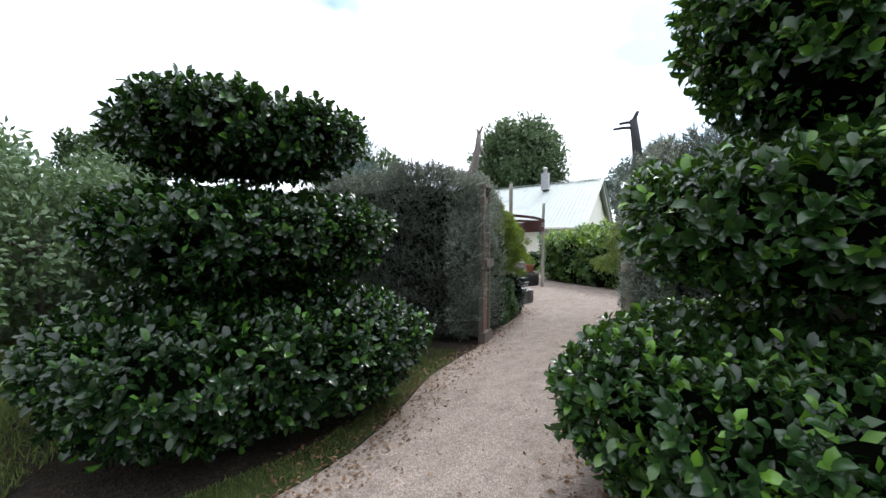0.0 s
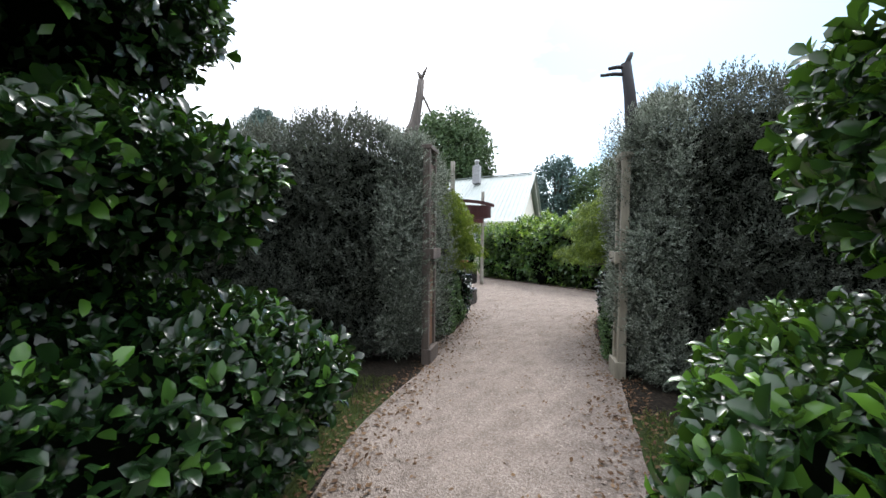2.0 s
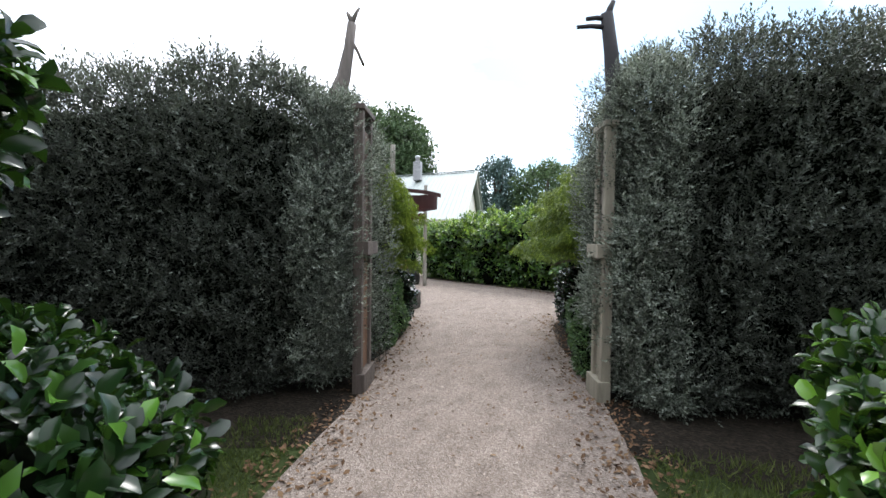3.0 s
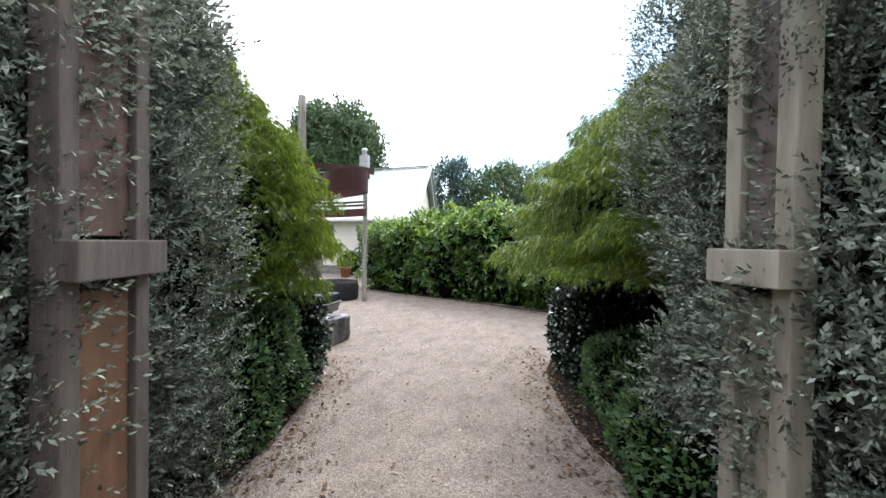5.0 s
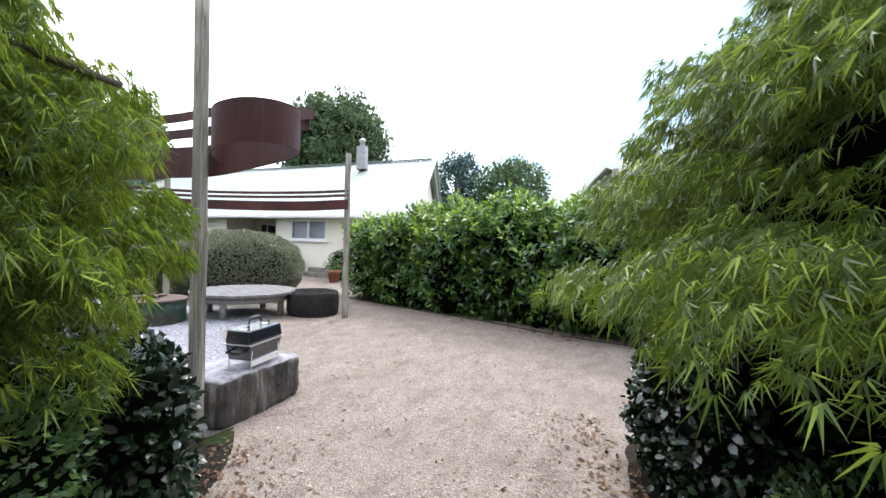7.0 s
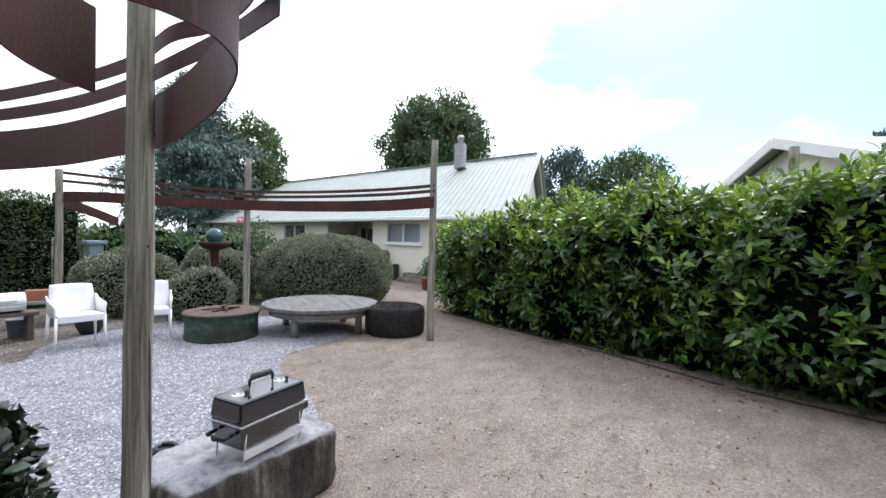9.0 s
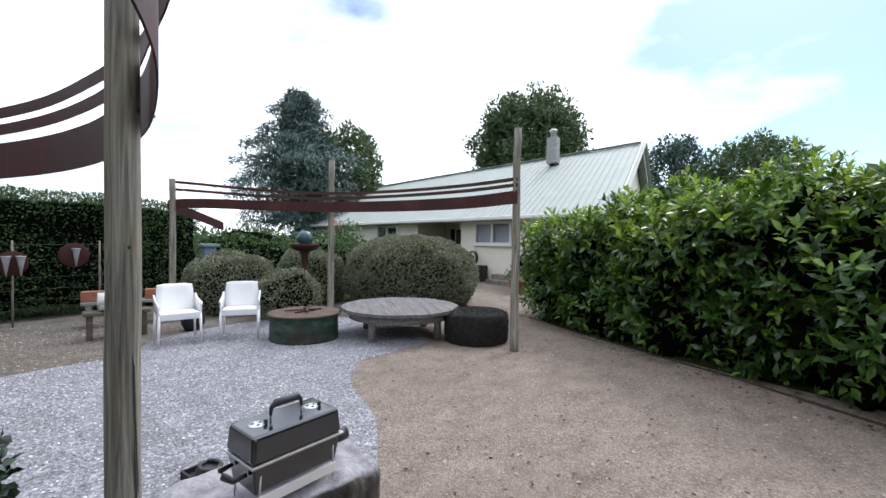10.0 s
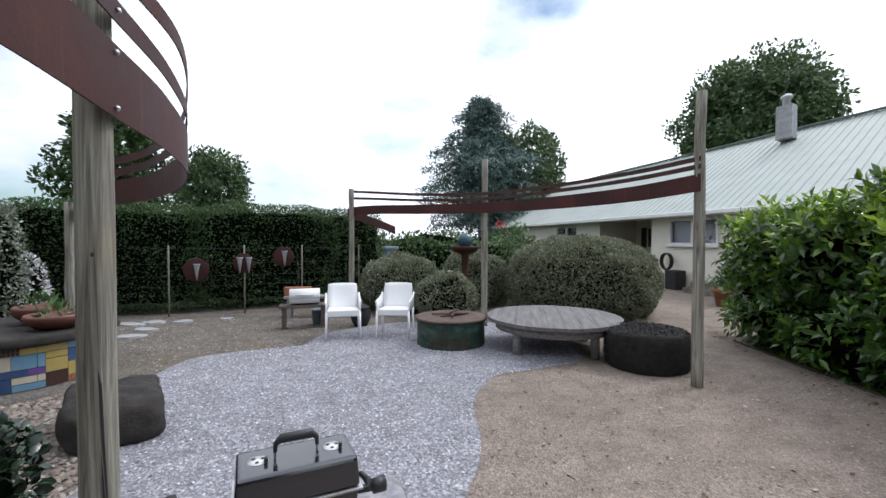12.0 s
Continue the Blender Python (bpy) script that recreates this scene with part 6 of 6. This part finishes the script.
def bench_corner():
    t = thing("timber_bench", "low rough timber bench by the fence", "bench", (-11.1, 7.78, 0), 93)
    part("top", bm_box((0.80, 0.30, 0.05), (0, 0, 0.385), 0.01), M["wood_brown"], t)
    for s in (-1, 1):
        part("leg", bm_box((0.07, 0.22, 0.36), (s * 0.32, 0, 0.18), 0.01), M["wood_brown"], t)
    g = thing("tabletop_grill", "small white tabletop grill with rounded lid on the bench", "grill", (-11.1, 7.8, 0.41), 93)
    part("tray", bm_box((0.50, 0.28, 0.07), (0, 0, 0.065), 0.012), M["steel"], g)
    lid = bmesh.new()
    for x0, x1 in ((-0.25, 0.25),):
        rings = []
        for x in (x0, x1):
            rings.append([lid.verts.new((x, 0.135 * math.cos(radians(a)), 0.10 + 0.17 * math.sin(radians(a)) ** 0.7 if a not in (0, 180) else 0.10)) for a in range(0, 181, 20)])
        for k in range(9):
            lid.faces.new((rings[0][k], rings[0][k + 1], rings[1][k + 1], rings[1][k])).smooth = True
        lid.faces.new(rings[0])
        lid.faces.new(rings[1][::-1])
        lid.faces.new((rings[0][0], rings[1][0], rings[1][9], rings[0][9]))
    part("lid", lid, M["trim"], g, "white rounded lid")
    part("handle", bm_tube([(-0.15, -0.15, 0.17), (0.15, -0.15, 0.17)], 0.009, 8), M["steel"], g)
    for s in (-1, 1):
        part("foot", bm_box((0.03, 0.24, 0.035), (s * 0.2, 0, 0.0175), 0.004), M["plastic"], g)
    b = thing("bucket", "blue-grey plastic bucket under the bench", "bucket", (-11.35, 8.02, 0))
    part("pail", bm_lathe([(0.10, 0), (0.125, 0.26), (0.135, 0.26), (0.135, 0.275), (0.115, 0.275), (0.09, 0.03), (0.0001, 0.03)], 24), M["bluegrey"], b)
    s = thing("timber_shelf", "low grey timber shelf holding pots", "shelf", (-12.15, 8.05, 0), 85)
    part("board", bm_box((1.4, 0.3, 0.05), (0, 0, 0.40), 0.008), M["wood_grey"], s)
    for k in (-1, 1):
        part("support", bm_box((0.08, 0.26, 0.375), (k * 0.6, 0, 0.1875), 0.008), M["wood_grey"], s)
    for k, (x, y) in enumerate(((-12.2, 7.6), (-12.12, 8.45))):
        p = thing("plant_trough", "rectangular terracotta trough on the shelf", "planter", (x, y, 0.425), 85, "terracotta troughs")
        part("trough", bm_box((0.50, 0.18, 0.17), (0, 0, 0.085), 0.012), M["terracotta"], p)
        if k == 0:
            ob = part("plant", bm_tube([(0, 0, 0.16), (0.02, 0, 0.45), (-0.02, 0.01, 0.75)], [0.008, 0.006, 0.003], 6), M["bark"], p)
    d = thing("dark_pot", "dark glazed pot behind the chairs", "pot", (-11.0, 8.75, 0))
    part("pot", bm_lathe([(0.11, 0), (0.17, 0.12), (0.18, 0.24), (0.14, 0.32), (0.16, 0.34), (0.13, 0.34), (0.0001, 0.28)], 24), M["charred"], d)


bench_corner()


def fence():
    t = thing("wire_fence", "thin wire fence with grey steel posts in front of the hedge", "fence", (0, 0, 0))
    line = [(-12.55, -1.0), (-12.72, 2.0), (-12.75, 4.1), (-12.74, 5.15), (-12.85, 6.5), (-13.25, 7.6), (-14.4, 8.9)]
    for x, y in line:
        part("fence_post", bm_tube([(x, y, -0.02), (x, y, 1.42)], 0.016, 8), M["post"], t)
    for z in (0.12, 0.27, 0.42, 0.6, 0.8, 1.05, 1.35):
        part("wire", bm_tube([(x + 0.025, y, z) for x, y in line], 0.003, 5), M["wire"], t)
    for (x0, y0), (x1, y1) in zip(line[1:], line[2:]):
        n = int(math.hypot(x1 - x0, y1 - y0) / 0.3)
        for k in range(1, n):
            x, y = x0 + (x1 - x0) * k / n, y0 + (y1 - y0) * k / n
            part("stay", bm_tube([(x + 0.025, y, 0.12), (x + 0.025, y, 1.05)], 0.0022, 4), M["wire"], t)


fence()


def wall_vases():
    for k, (x, y, z, r, n) in enumerate(((-12.66, 5.66, 0.93, 0.235, 1), (-12.76, 6.5, 1.05, 0.20, 2), (-12.95, 7.25, 1.17, 0.21, 1))):
        t = thing("fence_sculpture", "rust-red steel disc with silver cone vases hung on the fence", "sculpture", (x, y, z), 0, "rusty discs on the fence")
        bm = bm_lathe([(0.0001, 0), (r * 0.97, 0), (r, 0.003), (r * 0.97, 0.006), (0.0001, 0.006)], 28)
        bmesh.ops.rotate(bm, verts=bm.verts, cent=(0, 0, 0), matrix=Euler((0, radians(90), 0)).to_matrix())
        part("disc", bm, M["rust_red"], t)
        for i in range(n):
            dy = (i - (n - 1) / 2) * 0.17
            part("cone_vase", bm_lathe([(0.008, -0.20), (0.04, 0.02), (0.055, 0.10), (0.068, 0.12), (0.05, 0.12), (0.0001, 0.10)], 16, at=(0.075, dy + 0.03, 0.0)), M["zinc"], t, "dull silver cone vase")


wall_vases()


def garden_ornaments():
    t = thing("pedestal_bowl", "dark rusty pedestal bowl holding a blue glazed ball", "ornament", (-12.0, 11.0, 0))
    part("stem", bm_lathe([(0.16, 0), (0.15, 0.05), (0.075, 0.1), (0.065, 0.9), (0.08, 1.2), (0.13, 1.25)], 18), M["rust_dark"], t)
    part("bowl", bm_lathe([(0.13, 1.24), (0.24, 1.28), (0.30, 1.36), (0.31, 1.40), (0.28, 1.40), (0.0001, 1.33)], 24), M["rust_dark"], t)
    part("ball", bm_lathe([(0.0001, 1.34), (0.09, 1.36), (0.15, 1.44), (0.165, 1.52), (0.14, 1.61), (0.07, 1.67), (0.0001, 1.68)], 24), M["blue"], t, "blue glazed ball")
    t = thing("pillar_urn", "blue-grey square garden pillar", "pillar", (-15.9, 9.9, 0), 10)
    part("shaft", bm_box((0.30, 0.30, 1.25), (0, 0, 0.625), 0.02), M["bluegrey"], t)
    part("cap", bm_box((0.42, 0.42, 0.09), (0, 0, 1.29), 0.02), M["bluegrey"], t)
    t = thing("rose_bush", "leggy climbing rose with a red bloom", "plant", (-14.2, 13.1, 0))
    for k in range(5):
        a = k * 1.3
        part("cane", bm_tube([(0.05 * math.cos(a), 0.05 * math.sin(a), -0.02), (0.2 * math.cos(a), 0.2 * math.sin(a), 1.0), (0.38 * math.cos(a), 0.38 * math.sin(a), 1.85 + 0.08 * k)], [0.012, 0.009, 0.005], 6), M["bark"], t)
    V, F = blob((0, 0, 1.5), (0.5, 0.5, 0.55), 2.0, 0.12, 3, 8, seed=2)
    foliage(t, V, F, 700, 0.075, OVAL, M["box"], depth=0.45, core=False)
    for k, (x, y, z) in enumerate(((-0.25, -0.32, 1.98), (-0.34, -0.20, 1.92))):
        P, N = scatter(*blob((x, y, z), (0.06, 0.06, 0.05), 2, 0, 1, 4), 30)
        ob = part("bloom", leaf_mesh("bloom", P, leaf_frames(N, 1, 0.4), 0.06, OVAL, M["red"]), None, t, "red rose bloom")
        ob["kind"] = "stuff"


garden_ornaments()


def shrub(at, r, h, mat, count, size, label, seed, shape=OVAL):
    t = thing("shrub", label, "bush", (at[0], at[1], 0))
    part("stem", bm_tube([(0, 0, -0.05), (0.02, 0, h * 0.5)], [0.05, 0.03], 8), M["bark"], t)
    V, F = blob((0, 0, h * 0.52), (r, r, h * 0.5), 2.3, 0.22 * r, 1.8 / r, 10, seed=seed)
    foliage(t, V, F, count, size, shape, mat, depth=0.3 * r, out=0.7, rand=0.8, lift=0.2, shrink=0.8)


for k, (x, y, r, h, m) in enumerate(((-17.2, 8.6, 1.3, 1.55, "tree"), (-18.0, 11.4, 1.5, 1.55, "backhedge"), (-17.6, 13.8, 1.4, 1.5, "tree"), (-20.5, 15.6, 1.5, 1.7, "backhedge"), (-16.2, 15.6, 0.9, 1.3, "maple"),
                                     (-21.5, 9.0, 2.0, 1.7, "backhedge"), (-23.0, 12.6, 2.2, 1.75, "tree"), (-25.5, 16.0, 2.0, 1.8, "cedar"))):
    shrub((x, y), r, h, M[m], 2600, 0.13, "loose garden shrub in the bed beyond the clipped domes", 30 + k)
shrub((-11.6, 17.9), 0.45, 1.0, M["box"], 800, 0.08, "small shrub against the house wall", 50)
shrub((-5.95, 3.3), 1.0, 1.0, M["backhedge"], 1500, 0.09, "dark shrub behind the silver hedge", 51)
shrub((-10.6, 3.6), 0.42, 2.1, M["silver"], 6000, 0.05, "pale grey-green upright shrub by the planter", 52, SMALL)
shrub((-11.8, 3.35), 0.32, 1.25, M["petal"], 1200, 0.05, "white-flowered upright plant by the fence", 57)
shrub((-5.2, -3.4), 1.6, 2.6, M["box"], 8000, 0.10, "green garden shrub at the lawn's edge", 53)
shrub((-7.6, -4.6), 1.9, 3.0, M["box"], 8000, 0.10, "green garden shrub at the lawn's edge", 54)
# added filler: its dark leaves stand for the open shade round the trunk
shrub((-0.25, 7.75), 0.62, 1.3, M["holly"], 2200, 0.07, "added dark shrub that fills in the shade under the maple", 58)


def house_front():
    t = thing("plant_pot", "terracotta pot with a small plant by the house", "pot", (-11.2, 17.0, 0))
    part("pot", bm_lathe([(0.15, 0), (0.21, 0.34), (0.24, 0.34), (0.24, 0.42), (0.2, 0.42), (0.0001, 0.36)], 24), M["terracotta"], t)
    V, F = blob((0, 0, 0.6), (0.35, 0.35, 0.22), 2.0, 0.05, 4, 6, seed=9)
    foliage(t, V, F, 300, 0.09, LANCE, M["box"], depth=0.2, core=False)
    t = thing("hose_reel", "dark coiled garden hose on the wall", "hose", (-14.9, 18.82, 0.85))
    for k in range(4):
        pts = [(0.22 * math.cos(2 * math.pi * i / 20), -0.035 * k, 0.26 * math.sin(2 * math.pi * i / 20)) for i in range(21)]
        part("coil", bm_tube(pts, 0.02, 8, cap=False), M["charred"], t)
    t = thing("rain_barrel", "dark square bin against the house wall", "bin", (-14.35, 18.6, 0))
    part("bin", bm_box((0.45, 0.4, 0.6), (0, 0, 0.3), 0.03), M["charred"], t)
    t = thing("door_step", "low concrete step by the house", "step", (-12.9, 18.5, 0))
    part("tread", bm_box((1.5, 0.6, 0.16), (0, 0, 0.08), 0.015), M["stone"], t)
    part("upper_tread", bm_box((1.5, 0.32, 0.16), (0, 0.14, 0.24), 0.015), M["stone"], t)


house_front()


def far_woods():
    rs = np.random.default_rng(11)
    n = 500
    a = rs.random(n) * 2 * math.pi
    d = 55 + rs.random(n) * 35
    C = np.column_stack((-10 + d * np.cos(a), 8 + d * np.sin(a), np.zeros(n)))
    P = np.repeat(C, 22, axis=0)
    h = np.repeat(1.6 + rs.random(n) * 1.2, 22)
    q = unit(rs.normal(size=(len(P), 3)))
    P = P + q * np.column_stack((np.full(len(P), 2.2), np.full(len(P), 2.2), h * 0.5)) + np.column_stack((np.zeros(len(P)), np.zeros(len(P)), h * 0.5))
    ob = part("far_woods", leaf_mesh("far_woods", P, leaf_frames(q, 0.7, 0.8), 1.1, SMALL, M["tree"], 0.4), None, None)
    tagged(ob, "distant belt of green trees round the garden", "woods", kind="stuff")


far_woods()


def flagstones():
    for k, (x, y, w, d, a) in enumerate(((-12.0, 4.8, 0.5, 0.30, 60), (-11.46, 5.22, 0.42, 0.28, 75), (-10.94, 5.2, 0.42, 0.26, 100), (-12.15, 5.1, 0.4, 0.28, 85), (-12.1, 5.6, 0.34, 0.26, 110), (-12.2, 6.3, 0.26, 0.2, 60))):
        t = thing("flagstone", "flat pale broken flagstone lying on the gravel", "stone", (x, y, 0.004), a, "flagstones by the fence")
        bm = bmesh.new()
        ring = [(w * 0.5 * math.cos(q) * (1 + 0.25 * math.sin(3 * q + k)), d * 0.5 * math.sin(q) * (1 + 0.2 * math.cos(2 * q + k))) for q in [2 * math.pi * i / 9 for i in range(9)]]
        lo = [bm.verts.new((px, py, -0.01)) for px, py in ring]
        hi = [bm.verts.new((px * 0.95, py * 0.95, 0.03)) for px, py in ring]
        bm.faces.new(hi)
        bm.faces.new(lo[::-1])
        for i in range(9):
            bm.faces.new((lo[i], lo[(i + 1) % 9], hi[(i + 1) % 9], hi[i]))
        part("slab", bm, M["flag"], t)


flagstones()


# ---- loose stones, fallen leaves and grass ----


def inside(P, poly):
    x, y = P[:, 0], P[:, 1]
    res = np.zeros(len(P), bool)
    for (x0, y0), (x1, y1) in zip(poly, poly[1:] + poly[:1]):
        c = ((y0 > y) != (y1 > y)) & (x < (x1 - x0) * (y - y0) / (y1 - y0 + 1e-12) + x0)
        res ^= c
    return res


CHIP = (np.array([(0.5, 0, 0), (-0.5, 0.05, 0), (0.05, 0.42, 0), (-0.05, -0.4, 0), (0.05, 0, 0.30), (0, 0, -0.2)]),
        np.array([(0, 2, 4), (2, 1, 4), (1, 3, 4), (3, 0, 4)]))


def strew(name, poly, count, size, mat, label, z, shape=CHIP, tilt=0.25, vary=0.5, keep=None):
    xs, ys = [p[0] for p in poly], [p[1] for p in poly]
    P = np.column_stack((rng.uniform(min(xs), max(xs), count), rng.uniform(min(ys), max(ys), count), np.full(count, z)))
    P = P[inside(P, poly)]
    if keep is not None:
        P = P[keep(P)]
    k = len(P)
    a = rng.random(k) * 2 * math.pi
    d = unit(np.column_stack((np.cos(a), np.sin(a), rng.normal(size=k) * tilt)))
    u = unit(np.column_stack((rng.normal(size=k) * tilt, rng.normal(size=k) * tilt, np.ones(k))))
    x = unit(np.cross(d, u))
    ob = part(name, leaf_mesh(name, P, (d, x, np.cross(x, d)), size, shape, mat, vary), None, None)
    return tagged(ob, label, "ground cover", kind="stuff")


WALK = [(1.0, -1.5), (-0.95, 0.0), (-1.2, 0.77), (-1.5, 1.35), (-2.2, 2.5), (-2.8, 4.05), (-3.35, 4.95), (-4.0, 6.6), (-4.6, 7.5), (-4.95, 7.7), (-4.95, 8.6), (-5.9, 9.2), (-7.2, 9.65), (-7.8, 10.1), (-7.9, 12.4), (-7.0, 13.4), (-3.2, 12.2), (-2.3, 9.0), (-1.5, 6.65), (-0.75, 5.0), (-0.1, 3.2), (0.3, 2.2), (1.0, 0.9), (2.2, -1.5)]
strew("gravel_chips", WALK, 40000, 0.016, M["pebble"], "loose tan gravel chips on the path", 0.008)
strew("large_chips", WALK, 4200, 0.032, M["pebble"], "larger loose stones on the path", 0.010)
PALE = [(-5.6, 8.8), (-5.9, 9.15), (-7.2, 9.58), (-7.8, 10.05), (-7.92, 10.66), (-8.2, 11.4), (-9.4, 11.7), (-10.9, 10.9), (-11.1, 9.4), (-10.5, 8.2), (-9.75, 7.85), (-9.62, 7.1), (-9.3, 6.5), (-8.3, 6.38), (-6.9, 6.75), (-5.6, 7.0), (-5.3, 7.5), (-5.75, 7.7), (-5.75, 8.75)]
strew("white_chips", PALE, 42000, 0.022, M["whitechip"], "loose white stone chips", 0.014)
strew("river_stones", [(-5.2, 6.9), (-6.6, 6.8), (-7.6, 6.2), (-8.3, 5.7), (-7.4, 4.6), (-5.6, 5.8)], 9000, 0.042, M["rivers"], "rounded river stones beside the white gravel", 0.012)
strew("grey_chips", [(-8.2, 6.2), (-9.6, 6.4), (-9.8, 7.8), (-10.8, 8.0), (-11.4, 9.4), (-13.0, 9.0), (-12.6, 3.0), (-9.4, 3.6)], 12000, 0.028, M["greychip"], "loose grey-brown stones of the courtyard", 0.006)


def near_edge(poly, width):
    segs = list(zip(poly, poly[1:] + poly[:1]))

    def f(P):
        best = np.full(len(P), 9.0)
        for (x0, y0), (x1, y1) in segs:
            if math.hypot(x1 - x0, y1 - y0) > 2.55:
                continue
            d = np.array((x1 - x0, y1 - y0))
            t = np.clip(((P[:, 0] - x0) * d[0] + (P[:, 1] - y0) * d[1]) / (d @ d + 1e-9), 0, 1)
            best = np.minimum(best, np.hypot(P[:, 0] - x0 - t * d[0], P[:, 1] - y0 - t * d[1]))
        return rng.random(len(P)) < np.exp(-(best / width) ** 2)
    return f


BOUND = [(1.0, -1.5), (-1.4, 0.0), (-1.7, 0.8), (-2.1, 1.5), (-2.6, 2.6), (-3.0, 4.05), (-3.5, 4.95), (-4.2, 6.6), (-4.8, 7.6), (-2.4, 9.4), (-1.3, 6.65), (-0.5, 5.0), (0.2, 3.4), (0.7, 2.2), (1.4, 0.9), (2.4, -1.5)]
EDGE = [p for p in WALK if p[1] < 9.1 and p[0] > -5.0]
strew("fallen_leaves", BOUND, 42000, 0.042, M["litter"], "brown fallen leaves along the path's edges", 0.016, SMALL, 0.35, 0.5, near_edge(EDGE, 0.32))
strew("leaf_scraps", WALK, 3600, 0.032, M["litter"], "scattered brown leaf scraps on the gravel", 0.016, SMALL, 0.3, 0.5)
strew("leaf_scraps", [(-2.5, 12.4), (-9.6, 14.9), (-9.6, 14.4), (-2.7, 11.9)], 2500, 0.05, M["litter"], "brown fallen leaves under the bright hedge", 0.016, SMALL, 0.3, 0.5)


def grass_tufts(poly, count, size, label):
    xs, ys = [p[0] for p in poly], [p[1] for p in poly]
    P = np.column_stack((rng.uniform(min(xs), max(xs), count), rng.uniform(min(ys), max(ys), count), np.zeros(count)))
    P = P[inside(P, poly)]
    k = len(P)
    d = unit(rng.normal(size=(k, 3)) * 0.5 + np.array((0, 0, 1.0)))
    u = unit(rng.normal(size=(k, 3)))
    x = unit(np.cross(d, u))
    blade = (np.array([(-0.06, 0, 0), (0.06, 0, 0), (0.0, 1.0, 0.25)]), np.array([(0, 1, 2)]))
    ob = part("grass", leaf_mesh("grass", P, (d, x, np.cross(x, d)), size, blade, M["blade"], 0.6), None, None)
    tagged(ob, label, "grass", kind="stuff")


grass_tufts([(-0.9, -1.2), (-1.02, 0.0), (-1.27, 0.77), (-1.6, 1.35), (-2.25, 2.45), (-2.77, 3.55), (-3.3, 3.2), (-2.5, 2.2), (-1.75, 1.2), (-1.45, 0.4), (-1.3, -1.2)], 60000, 0.04, "mossy grass strip beside the path")
grass_tufts([(-1.2, -2.0), (-2.5, -2.5), (-8.0, -3.0), (-9.0, 2.0), (-4.2, 2.0), (-3.9, -0.6)], 50000, 0.09, "rough lawn behind the clipped bush")
grass_tufts([(-0.1, 3.3), (0.6, 2.9), (1.6, 4.2), (0.4, 4.6), (-0.4, 4.3)], 6000, 0.06, "mossy grass strip beside the path")


# ---- single leaves on the side of the clipped bushes that the path passes ----


def single_leaves(bush, r, z0, z1, side, count, leaf):
    me = []
    for k in range(4):
        V = BROAD[0] * 0.084
        V[:, 2] += 0.01 * np.sin(V[:, 1] * (20 + 8 * k))
        me.append(mesh_from("leaf", V, BROAD[1], leaf, True))
    for k in range(count):
        a = radians(side + (rng.random() - 0.5) * 150)
        h = rng.random()
        z = z0 + (z1 - z0) * (0.15 + 0.8 * h)
        e = (abs(2 * (z - z0) / (z1 - z0) - 1)) ** 2.6
        q = r * (1 - e) ** (1 / 2.6) + 0.03
        n = np.array([[math.cos(a), math.sin(a), 0.3]])
        d, x, w = leaf_frames(n, 0.8, 0.7, 0.0, 0.3, 0.5)
        ob = part("leaf", me[k % 4], None, bush)
        ob.matrix_local = Matrix((( x[0][0], d[0][0], w[0][0], q * math.cos(a)), (x[0][1], d[0][1], w[0][1], q * math.sin(a)), (x[0][2], d[0][2], w[0][2], z), (0, 0, 0, 1)))


single_leaves(bush_left, 1.67, 0.30, 1.20, 0, 150, M["topiary"])
single_leaves(bush_left, 1.30, 1.50, 2.24, 0, 110, M["topiary"])
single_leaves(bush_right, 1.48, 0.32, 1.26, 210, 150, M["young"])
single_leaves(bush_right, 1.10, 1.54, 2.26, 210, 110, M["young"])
